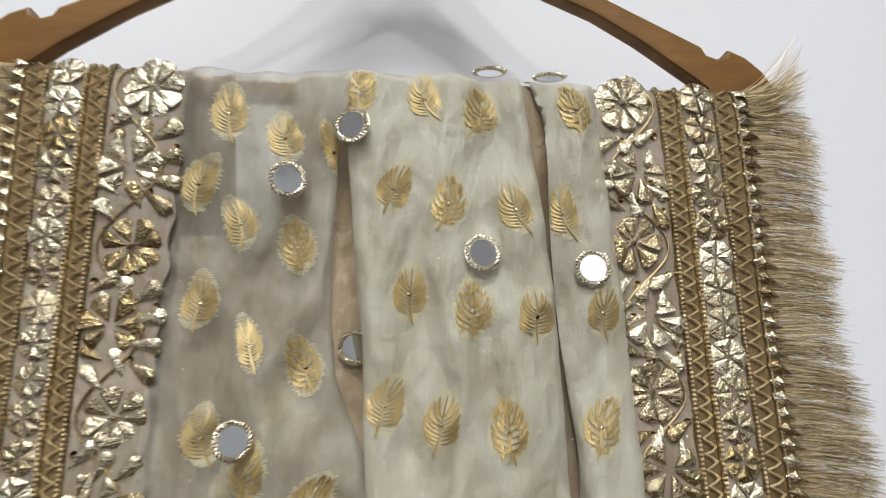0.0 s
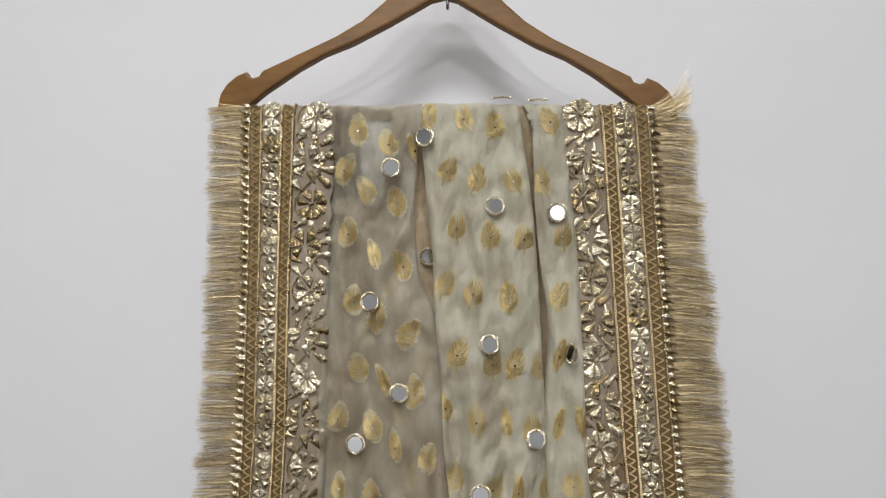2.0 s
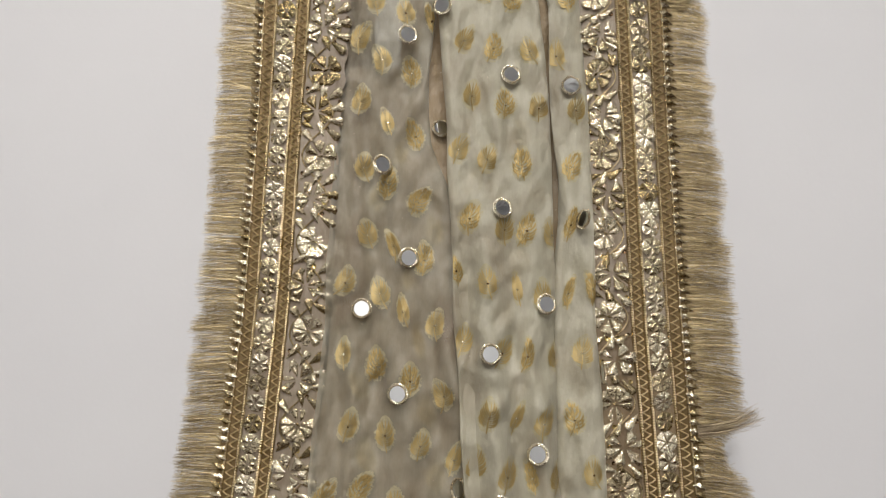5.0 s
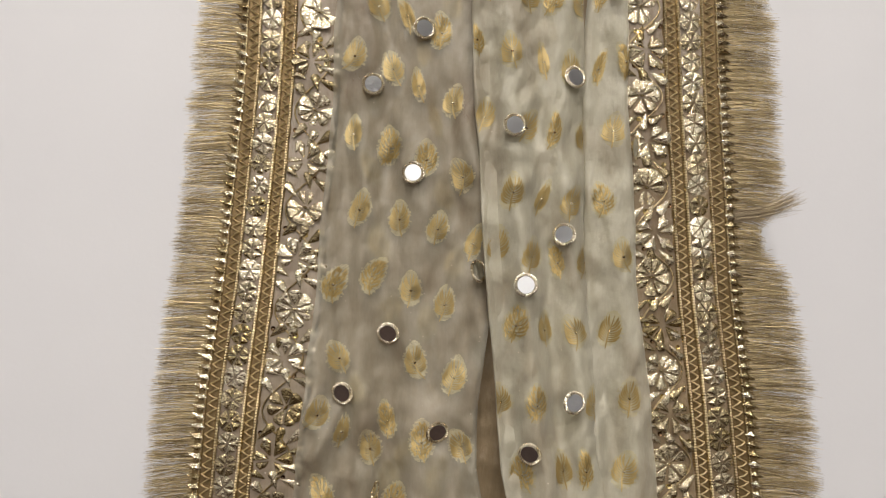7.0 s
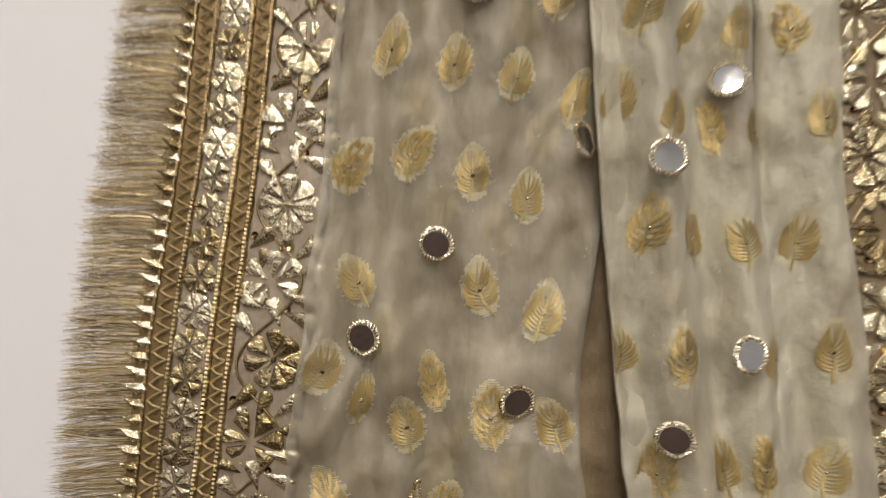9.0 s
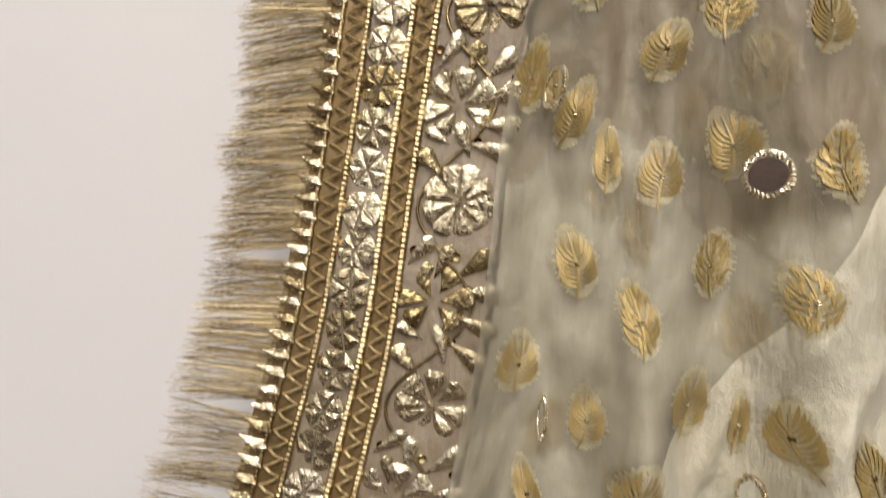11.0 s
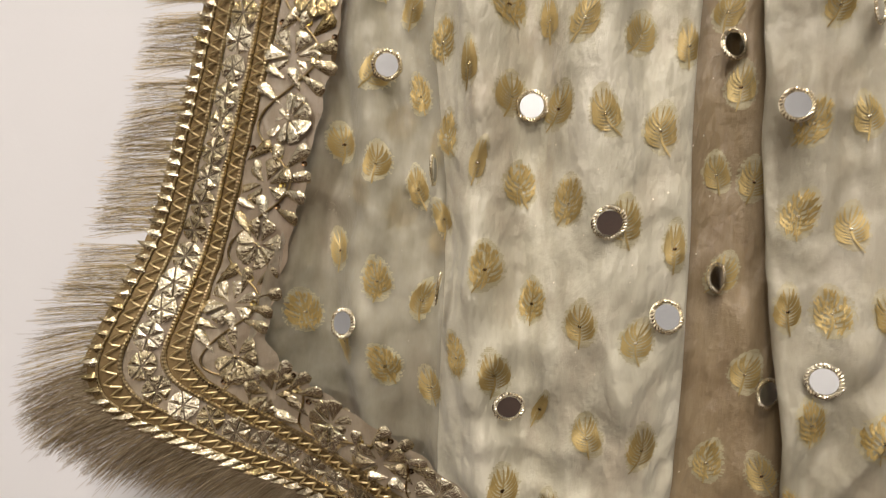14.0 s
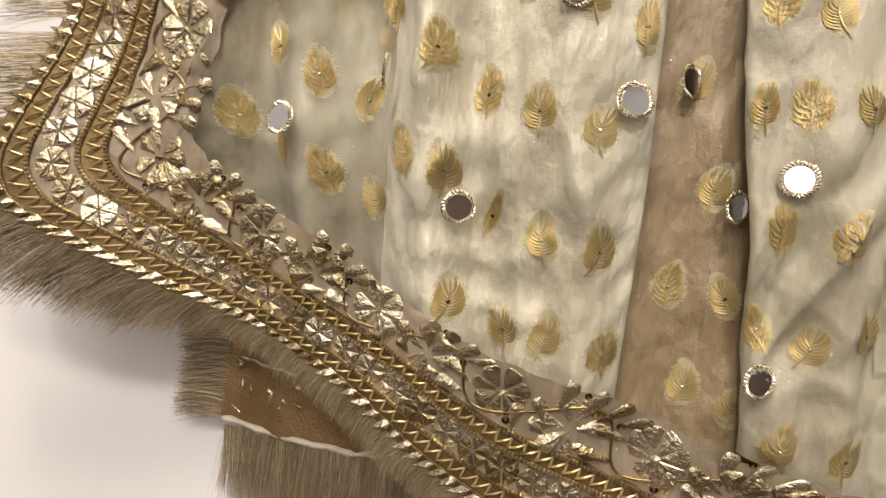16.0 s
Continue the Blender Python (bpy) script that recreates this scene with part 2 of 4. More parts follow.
# ---- wooden clothes hanger ----
def clothes_hanger():
    root = new("clothes_hanger")
    root.matrix_world = pose(0.002, 0, 0.0)
    tagged(root, "varnished brown wooden clothes hanger with notches, on a white wall", "hanger")
    top = [(0, .108), (.018, .108), (.034, .099), (.046, .085), (.058, .071), (.078, .053), (.103, .037), (.175, .0012),
           (.1775, -.0035), (.183, -.0055), (.188, -.0035), (.190, .0005), (.200, -.004), (.209, -.012), (.215, -.022), (.2185, -.040)]
    low = [(.208, -.046), (.196, -.042), (.184, -.030), (.172, -.0195), (.140, .0035), (.115, .0185), (.088, .030), (.052, .050), (.012, .074), (0, .077)]
    right = top + low
    left = [(-x, z) for x, z in right[1:-1]][::-1]
    ring = [(x, z - 0.021 * x - 0.003) for x, z in right + left]
    bm = bmesh.new()
    front = [bm.verts.new((x, -0.0065, z)) for x, z in ring]
    face = bm.faces.new(front)
    got = bmesh.ops.extrude_face_region(bm, geom=[face])
    bmesh.ops.translate(bm, verts=[v for v in got["geom"] if isinstance(v, bmesh.types.BMVert)], vec=(0, 0.0115, 0))
    bmesh.ops.recalc_face_normals(bm, faces=bm.faces)
    rims = [e for e in bm.edges if abs(e.verts[0].co.y - e.verts[1].co.y) < 1e-6]
    bmesh.ops.bevel(bm, geom=rims, offset=0.0022, segments=2, affect="EDGES", profile=0.6, clamp_overlap=True)
    part("body", bm, TEAK, root, "brown varnished wood with worn glossy shoulder")
    bm = bmesh.new()
    bmesh.ops.create_cone(bm, cap_ends=True, segments=20, radius1=0.006, radius2=0.006, depth=0.372, matrix=pose(0, 0, -0.0405, 0, 90))
    part("crossbar", bm, TEAK, root, smooth=True)
    # steel hook: stem through the wood, bent over a nail
    pts = [Vector((0.003, 0, 0.064)), Vector((0.003, 0, 0.075)), Vector((0.003, 0, 0.11)), Vector((0.003, 0, 0.135))]
    pts += [Vector((0.003 + 0.022 * (1 - math.cos(a)), 0, 0.135 + 0.026 * math.sin(a))) for a in np.linspace(0.2, 3.6, 14)]
    bm = bmesh.new()
    tube(bm, pts, 0.0017, 8)
    part("hook", bm, STEEL, root, "thin steel wire hook", smooth=True)
    return root


def tube(bm, pts, r, sides=6, wave=None):
    rings = []
    for i, p in enumerate(pts):
        d = (pts[min(i + 1, len(pts) - 1)] - pts[max(i - 1, 0)]).normalized()
        a = d.orthogonal() if abs(d.y) > 0.9 else d.cross(Vector((0, 1, 0)))
        a.normalize()
        b = d.cross(a)
        rr = r if wave is None else r * wave(i)
        rings.append([bm.verts.new(p + (a * math.cos(k) + b * math.sin(k)) * rr) for k in np.linspace(0, 2 * math.pi, sides, endpoint=False)])
    for u, v in zip(rings, rings[1:]):
        for k in range(sides):
            bm.faces.new((u[k], u[(k + 1) % sides], v[(k + 1) % sides], v[k]))
    bm.faces.new(rings[0][::-1])
    bm.faces.new(rings[-1])


clothes_hanger()
_bm = bmesh.new()
bmesh.ops.create_cone(_bm, cap_ends=True, segments=12, radius1=0.002, radius2=0.002, depth=0.10, matrix=pose(0.026, 0.03, 0.1565, 90))
tagged(part("wall_nail", _bm, STEEL, None, smooth=True), "plain steel nail driven into the white wall", "nail")

# ---- the scarf: surfaces of its pleats ----
TOP, BAR = -0.031, 0.0105


def over_bar(z):
    """How far the cloth turns back where it bends over the crossbar."""
    d = z - (TOP - BAR)
    return 0.0 if d <= 0 else BAR - math.sqrt(max(0.0, BAR * BAR - min(d, BAR) ** 2))


def ripple(x, z):
    """Soft hanging folds, slanting drags and short sharp creases."""
    g = 0.35 + 0.65 * smooth01(-z / 0.5)
    folds = 0.0032 * math.sin(x * 150 + 9 * z + 3 * nz(x * 10, z * 4, 8.0)) + 0.0062 * nz(x * 17, z * 2.3, 0.3) + 0.0048 * nz(x * 38 + z * 7, z * 8, 5.1)
    folds *= 1.25
    drag = 0.0055 * nz(x * 58 + 15 * z, z * 11, 9.0)
    crease = 0.0085 * (1 - 2.2 * abs(nz(x * 36 - 17 * z, z * 8 + x * 5, 2.7))) * max(0.0, nz(x * 12, z * 9, 6.0) + 0.25)
    pull = 0.0050 * (1 - 2.2 * abs(nz(x * 22 + z * 20, z * 26 - x * 14, 11.3))) * max(0.0, nz(x * 9, z * 7, 12.0) + 0.25)
    return g * folds + (0.5 + 0.5 * g) * (drag - crease - pull) + 0.0022 * nz(x * 95 - 30 * z, z * 55, 4.0) + 0.0006 * nz(x * 230, z * 170 + x * 60, 7.0)


LEFT_R = ([.031, .08, .12, .16, .19, .23, .27, .35, .5, .55, .6, .65, .75, .83, 1.0, 1.1, 1.3], [-.012, -.020, -.022, -.021, -.017, .000, .013, .022, .036, .030, .026, .026, .047, .068, .070, .075, .078])
MID_L = ([.031, .17, .35, .5, .55, .65, .84, .90, .95, 1.036, 1.107, 1.16, 1.245, 1.3], [-.021, -.005, .010, .026, .034, .046, .090, .099, .104, .112, .120, .128, .139, .146])
MID_R = ([.031, .1, .17, .25, .32, .5, .6, .75, .9, 1.3], [.072, .083, .091, .095, .100, .112, .118, .138, .168, .225])
RIGHT_L = ([.031, .06, .1, .14, .18, .22, .26, .30, .35, .5, .6, .75, .9, 1.3], [.076, .086, .088, .0905, .0945, .101, .102, .099, .100, .108, .114, .134, .164, .221])
RIGHT_R = ([.031, .17, .35, .5, .59, .75, 1.0, 1.3], [.113, .129, .136, .150, .164, .180, .210, .25])
HEM_X, HEM_Z = [-.16, -.143, -.073, -.029, .02, .077, .144, .25], [-1.150, -1.159, -1.183, -1.227, -1.243, -1.25, -1.271, -1.30]


def tuck(x, z):
    """The hem turns back towards the wall below the silk."""
    return 0.018 * min(1.2, max(0.0, (float(np.interp(x, HEM_X, HEM_Z)) - z) / 0.08)) * smooth01((x + 0.24) / 0.12)


def roll_off(d, r):
    """Depth by which a rounded fold edge turns away, d metres inside the edge."""
    d = min(max(d, 0.0), r)
    return r - math.sqrt(max(0.0, r * r - (r - d) ** 2))


LEFT_L = ([.031, .17, .35, .51, .6, .68, .76, .83, .97, 1.09, 1.13, 1.2], [-.100, -.106, -.104, -.108, -.112, -.118, -.124, -.123, -.139, -.162, -.174, -.19])


def hang(z):
    """The cloth stands further out where it comes over the crossbar."""
    return 0.0085 * (1 - smooth01((-z - 0.03) / 0.16))


def y_left(x, z):
    xr = at(z, *LEFT_R)
    deep = smooth01((-z - 0.55) / 0.25)
    xc = -0.088 + 0.03 * smooth01((-z - 0.8) / 0.35)
    near = smooth01((x - at(z, *LEFT_L)) / 0.022)
    y = -0.005 - hang(z) + ripple(x, z) + 0.013 * deep * near * (1 - smooth01((x - xc + 0.010) / 0.018))
    y += 0.007 * smooth01((x - xr + 0.045) / 0.04) * (1 - smooth01((-z - 0.45) / 0.2)) * smooth01((-z - 0.04) / 0.1)
    y -= 0.007 * deep * math.exp(-((x - xr + 0.045) / 0.04) ** 2)
    y += 0.0075 * smooth01((-z - 0.65) / 0.25) * math.sin(x * 92 + 5 * z + 1.1)
    return y + 1.15 * tuck(x, z) + 0.012 * smooth01((-z - 1.12) / 0.08) + over_bar(z) + roll_off(xr - x, 0.005) * max(smooth01((-z - 0.45) / 0.12), smooth01((-z - 0.05) / 0.03) * (1 - smooth01((-z - 0.24) / 0.05)))


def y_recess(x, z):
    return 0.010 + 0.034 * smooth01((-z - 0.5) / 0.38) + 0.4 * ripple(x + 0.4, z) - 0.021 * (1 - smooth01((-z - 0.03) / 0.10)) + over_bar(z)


def y_middle(x, z):
    xl, xr = at(z, *MID_L), at(z, *MID_R)
    w = smooth01((-z - 0.22) / 0.15)
    y = -0.017 + 0.028 * smooth01((-z - 0.70) / 0.25) + ripple(x + 0.8, z) + 0.004 * math.sin((x - xl) * 150) * smooth01((-z - 0.25) / 0.2)
    y += w * 0.013 * smooth01((x - xr + 0.03) / 0.03)
    return y + 1.15 * tuck(x, z) + 0.010 * smooth01((-z - 1.15) / 0.08) + over_bar(z) + roll_off(x - xl, 0.006) + (1 - w) * roll_off(xr - x, 0.005)


def y_right(x, z):
    xl, xr = at(z, *RIGHT_L), at(z, *RIGHT_R)
    w = smooth01((-z - 0.16) / 0.08)
    y = -0.006 + 0.026 * smooth01((-z - 0.70) / 0.25) - 0.8 * hang(z) - 0.004 * w + 0.8 * ripple(x + 1.6, z)
    return y + 1.15 * tuck(x, z) + 0.010 * smooth01((-z - 1.15) / 0.08) + over_bar(z) + w * roll_off(x - xl, 0.007) + roll_off(xr - x, 0.004)


def y_border(x, z):
    low = smooth01((-z - 1.1) / 0.15)
    lifted = 0.020 * smooth01((-x - 0.19) / 0.08) * smooth01((-z - 1.07) / 0.11)
    return tuck(x, z) - lifted - 0.004 - hang(z) + 0.004 * nz(x * 9, z * 4, 2.2) - 0.007 * low * (0.7 + 0.4 * math.sin(x * 55)) + 0.0008 * nz(x * 90, z * 90, 1.0) + over_bar(z)


def y_border_right(x, z):
    return 0.001 - 1.2 * hang(z) + 0.004 * nz(x * 9, z * 4, 7.2) + over_bar(z)


scarf = new("embroidered_scarf")
tagged(scarf, "cream silk scarf with gold leaves, mirrors and fringe over a hanger", "scarf")


def pleat(xl, xr, depth, label, top=TOP, mat=None, doubled=None, split=None, turn_left=False, turn_right=False, end=0.012, cols=70, rows=330):
    """One hanging fold of the cloth between two edges, with a turned-back strip at free edges."""
    verts, faces = [], []
    cross = [(i / cols, 0) for i in range(cols + 1)]
    # crowd the samples near the edges
    cross = [(0.5 - 0.5 * math.cos(math.pi * a) if (turn_left or turn_right) else a, 0) for a, _ in cross]
    if turn_left:
        cross = [(0.0, k) for k in (3, 2, 1)] + cross
    if turn_right:
        cross = cross + [(1.0, -k) for k in (1, 2, 3)]
    for j in range(rows + 1):
        v = j / rows
        for a, k in cross:
            x = xl(-1.2) + a * (xr(-1.2) - xl(-1.2))
            zb = float(np.interp(x, HEM_X, HEM_Z)) - end
            z = top + v * (zb - top)
            if split:
                b = split(z)
                a = a / 0.5 * b if a < 0.5 else b + (a - 0.5) / 0.5 * (1 - b)
            x = xl(z) + a * (xr(z) - xl(z))
            y = depth(x, z)
            if k:
                x += 0.0045 * k
                y += 0.0012 * abs(k)
            verts.append((x, y, z))
    n = len(cross)
    for j in range(rows):
        for i in range(n - 1):
            q = j * n + i
            faces.append((q, q + n, q + n + 1, q + 1))
    slots = None
    if split:
        slots = [1 if (k % (n - 1)) >= cols // 2 and split(verts[faces[k][0]][2]) < 0.93 else 0 for k in range(len(faces))]
    if doubled:
        slots = [1 if doubled((verts[f[0]][0] + verts[f[2]][0]) / 2, (verts[f[0]][2] + verts[f[2]][2]) / 2) else 0 for f in faces]
    return mesh_ob("pleat", verts, faces, [mat or SILK, LAYERED if mat in (None, SHEER) else SHADED_WRONG_SIDE], scarf, label, slots=slots)


def left_fold(z):
    """Where, across the cloth, a slanting fold begins to lie in two layers."""
    xl, xr = at(z, *LEFT_L), at(z, *LEFT_R)
    xc = -0.089 + 0.03 * smooth01((-z - 0.8) / 0.35)
    x = xc + (xr - xc) * (1 - smooth01((-z - 0.66) / 0.30)) + 0.003 * nz(z * 14, 2.0)
    return min(0.97, (x - xl) / (xr - xl))


LEFT = pleat(lambda z: at(z, *LEFT_L),
             lambda z: at(z, *LEFT_R), y_left, "sheer cream silk with gold woven leaves", mat=SHEER, turn_right=True, end=0.05, cols=110, split=left_fold)
LEFT_UNDER = pleat(lambda z: at(z, *LEFT_L) + 0.004, lambda z: at(z, *LEFT_R) - 0.004, lambda x, z: y_left(x, z) + 0.006, "brown wrong side seen through the silk", top=-0.12, end=0.03, rows=200, mat=LAYERED, doubled=lambda x, z: z > -0.76 + 0.05 * nz(x * 20, z * 9))
MIDDLE = pleat(lambda z: at(z, *MID_L), lambda z: at(z, *MID_R), y_middle, "cream silk fold lying in front", turn_left=True, turn_right=True)
MIDDLE_UNDER = pleat(lambda z: at(z, *MID_L) + 0.003, lambda z: at(z, *MID_R) - 0.002, lambda x, z: y_middle(x, z) + 0.0045, "second layer of the folded silk", rows=200, mat=LAYERED, doubled=lambda x, z: z < -0.86 + 0.9 * (x - 0.1))
RIGHT = pleat(lambda z: at(z, *RIGHT_L), lambda z: at(z, *RIGHT_R), y_right, "cream silk fold over the border", turn_left=True, turn_right=True, cols=50)
RIGHT_UNDER = pleat(lambda z: at(z, *RIGHT_L) + 0.003, lambda z: at(z, *RIGHT_R) - 0.003, lambda x, z: y_right(x, z) + 0.0045, "second layer of the folded silk", cols=30, rows=200, mat=LAYERED)
# recess cloth: shade of the deep folds is put into the brown
RECESS = pleat(lambda z: at(z, *LEFT_R) - 0.03, lambda z: at(z, *MID_L) + 0.03, y_recess, "silk between two folds, browned to carry their shade", mat=SHADED_WRONG_SIDE, end=0.05, cols=40)
RECESS_RIGHT = pleat(lambda z: at(z, *MID_R) - 0.025, lambda z: at(z, *RIGHT_L) + 0.025, y_recess, "silk between two folds, browned to carry their shade", mat=SHADED_WRONG_SIDE, end=0.05, cols=24)


# ---- woven leaf motifs ----
def leaf_motif(x, z, width, turn, fuzzy, depth, xl, xr, parent):
    """A woven leaf lying in the cloth: pale ground, curved ribs, midrib, stem and a bead."""
    verts, faces, slots = [], [], []
    size = 0.96 - 0.07 * smooth01((-z - 0.7) / 0.2)
    L, W = 0.0272 * size * random.uniform(0.92, 1.06), 0.0168 * size * width * random.uniform(0.92, 1.05)
    c, s, curl = math.cos(turn), math.sin(turn), random.uniform(-0.55, 0.55)

    def put(p, q, off):
        p += curl * W * (q / L + 0.1) ** 2
        px, pz = x + p * c - q * s, z + p * s + q * c
        px = min(max(px, xl(pz) + 0.0006), xr(pz) - 0.0006)
        verts.append((px, depth(px, pz) - off, pz))
        return len(verts) - 1

    def half(q):
        t = q / L + 0.5
        return 0.5 * W * (math.sin(math.pi * min(1, max(0, t)) ** 0.85) ** 0.58)

    # pale clipped floats round the leaf, in ragged weft rows
    n, rows = 5, 30
    grow = 1.12 if fuzzy else 1.06
    for j in range(rows):
        q = -L * 0.55 * grow + (j + 0.5) / rows * L * 1.10 * grow
        h = half(q / grow * 0.92) * grow + 0.0006
        left, right = h * random.uniform(0.88, 1.16), h * random.uniform(0.88, 1.16)
        t = L * 0.0125 * random.uniform(0.8, 1.75)
        prev = None
        for i in range(n + 1):
            p = -left + (left + right) * i / n
            a, b = put(p, q - t, 0.00022), put(p, q + t, 0.00022)
            if prev:
                faces.append((prev[0], a, b, prev[1]))
                slots.append(0)
            prev = (a, b)

    def strand(points, widths, slot, lift):
        prev = None
        for m, (p, q) in enumerate(points):
            p0, q0 = points[max(m - 1, 0)]
            p1, q1 = points[min(m + 1, len(points) - 1)]
            d = math.hypot(p1 - p0, q1 - q0) or 1.0
            ox, oz = -(q1 - q0) / d * widths[m], (p1 - p0) / d * widths[m]
            a, b = put(p - ox, q - oz, lift), put(p + ox, q + oz, lift + 0.0003)
            if prev:
                faces.append((prev[0], a, b, prev[1]))
                slots.append(slot)
            prev = (a, b)

    if fuzzy:
        # wrong side: short loose floats in a ragged oval
        for k in range(84):
            q = random.uniform(-0.47, 0.46) * L
            p = random.uniform(-1.0, 1.0) * half(q) * 1.02
            r, lean = L * random.uniform(0.035, 0.085), p / W * 0.9 + random.uniform(-0.3, 0.3)
            strand([(p - lean * r, q - r), (p, q), (p + lean * r, q + r)], [L * 0.010, L * 0.020, L * 0.008], 3, 0.00045 + 0.0004 * random.random())
    # feathered barbs sweeping up from the midrib
    barbs = 8 if not fuzzy else 5
    for side in (-1, 1):
        for k in range(barbs):
            f = (k + (0.3 if side > 0 else 0.0)) / barbs
            q0, q1 = L * (-0.42 + 0.52 * f), L * (-0.22 + 0.72 * f) * random.uniform(0.97, 1.03)
            p1 = side * half(min(q1, L * 0.48)) * random.uniform(0.94, 1.08)
            pc, qc = p1 * 0.92, q0 + (q1 - q0) * 0.24
            pts = [(2 * g * (1 - g) * pc + g * g * p1, (1 - g) ** 2 * q0 + 2 * g * (1 - g) * qc + g * g * q1) for g in (0.04, 0.3, 0.55, 0.8, 1.0)]
            strand(pts, [L * w for w in (0.008, 0.020, 0.029, 0.027, 0.007)], 1, 0.0007)
    bow = random.choice((-1, 1)) * 0.08 * W
    strand([(bow * (2.4 - m) * (m < 3), -L * 0.62 + m / 7 * L * 1.06) for m in range(8)], [L * w for w in (0.012, 0.02, 0.021, 0.02, 0.018, 0.016, 0.013, 0.006)], 1, 0.0009)
    # small bead at the heart
    r = 0.0011
    mid = put(0, -L * 0.08, 0.0019)
    ring = [put(r * math.cos(k), -L * 0.08 + r * math.sin(k), 0.0008) for k in np.linspace(0, 2 * math.pi, 6, endpoint=False)]
    for k in range(6):
        faces.append((mid, ring[k], ring[(k + 1) % 6]))
        slots.append(2)
    mesh_ob("leaf_motif", verts, faces, [HALO, YARN, FOIL if random.random() < 0.75 else SEQUIN_DARK, PALE_YARN], parent, slots=slots)


LEAVES_LEFT_A = [
    (-75, -58, 10), (-47, -71, 10), (-23, -76, 5), (-88, -94, 10), (-67, -114, 10), (-39, -124, 10), (-84, -153, 10), (-59, -173, 7),
    (-33, -183, 10), (-78, -216, 10), (-55, -232, 10), (-26, -246, 10), (-71, -278, 10), (-47, -288, 6), (-18, -299, 10), (-87, -323, 10),
    (-57, -331, 10), (-35, -346, 6), (-6, -357, 10), (-86, -386, 8), (-56, -395, 10), (-25, -406, 10), (4, -418, 10), (-77, -448, 10),
    (-45, -454, 10), (-13, -461, 10), (16, -471, 8), (-64, -501, 10), (-95, -509, 10), (-33, -511, 10), (-5, -521, 10), (-88, -568, 9),
]
LEAVES_LEFT_B = [
    (-27, -568, 10), (6, -578, 10), (-100, -612, 10), (-47, -617, 8), (-82, -627, 6), (-18, -629, 10), (13, -632, 10), (-59, -638, 10),
    (-95, -675, 10), (-38, -680, 10), (-5, -690, 10), (-62, -703, 10), (-113, -716, 7), (-94, -730, 8), (-31, -736, 10), (28, -740, 10),
    (0, -745, 10), (-80, -747, 6), (-59, -753, 10), (-33, -785, 10), (-88, -790, 10), (-4, -795, 10), (30, -800, 10), (58, -810, 8),
    (-62, -810, 8), (-106, -834, 10), (-38, -841, 10), (-5, -846, 8), (-18, -847, 4), (-77, -853, 8), (18, -853, 10), (44, -860, 10),
]
LEAVES_LEFT_C = [
    (-57, -876, 10), (-98, -888, 6), (-33, -893, 10), (-15, -896, 5), (4, -900, 10), (31, -907, 10), (-78, -908, 10), (58, -913, 10),
    (-115, -925, 10), (-54, -928, 8), (-92, -941, 9), (-32, -944, 10), (-10, -952, 6), (11, -957, 10), (40, -962, 10), (-70, -963, 10),
    (64, -966, 7), (-110, -980, 10), (-50, -980, 7), (-85, -992, 8), (-27, -994, 10), (0, -1001, 10), (24, -1006, 10), (53, -1011, 10),
    (-64, -1017, 8), (-132, -1023, 10), (-41, -1033, 6), (-105, -1035, 10), (-19, -1044, 10), (-82, -1048, 8), (9, -1052, 10), (39, -1061, 10),
]
LEAVES_LEFT_D = [
    (-65, -1065, 8), (65, -1072, 7), (-131, -1089, 10), (-32, -1091, 10), (-101, -1105, 10), (-7, -1109, 10), (-74, -1115, 9), (20, -1117, 10),
    (50, -1123, 10), (-151, -1130, 10), (-47, -1143, 8), (-124, -1146, 10), (-24, -1150, 10), (-94, -1157, 10), (-67, -1169, 10), (2, -1170, 4),
    (28, -1179, 10), (58, -1181, 10), (-15, -1217, 10), (13, -1229, 10), (37, -1229, 10), (66, -1233, 10),
]
LEAVES_RECESS_A = [(90, -932, 10), (99, -976, 10), (90, -1027, 10), (119, -944, 10), (111, -1030, 10), (99, -1086, 10), (99, -1198, 10), (115, -1142, 10), (128, -1200, 10), (141, -1259, 10), (115, -1252, 10)]
LEAVES_MIDDLE_A = [
    (-10, -47, 10), (22, -48, 10), (52, -55, 10), (9, -96, 10), (36, -104, 10), (68, -106, 10), (18, -148, 10), (49, -156, 10),
    (79, -158, 10), (8, -200, 10), (34, -208, 10), (65, -211, 10), (21, -262, 10), (52, -270, 10), (72, -270, 10), (95, -272, 10),
    (10, -309, 7), (38, -319, 10), (65, -322, 5), (88, -327, 10), (20, -370, 10), (54, -378, 10), (76, -380, 6), (102, -380, 8),
    (44, -431, 10), (69, -433, 5), (92, -436, 10), (35, -473, 10), (62, -480, 10), (107, -482, 10), (83, -483, 6), (52, -534, 10),
]
LEAVES_MIDDLE_B = [
    (75, -537, 7), (99, -538, 10), (116, -593, 10), (70, -594, 10), (43, -595, 10), (111, -644, 7), (94, -646, 8), (61, -650, 10),
    (114, -887, 10), (134, -890, 5), (155, -897, 10), (138, -940, 10), (130, -1002, 10), (155, -997, 8), (128, -1050, 10), (152, -1055, 10),
    (127, -1101, 8), (147, -1100, 10), (172, -1099, 10), (143, -1160, 10), (173, -1161, 10), (140, -1211, 8), (166, -1217, 10), (191, -1207, 10),
    (159, -1270, 10), (191, -1270, 10),
]
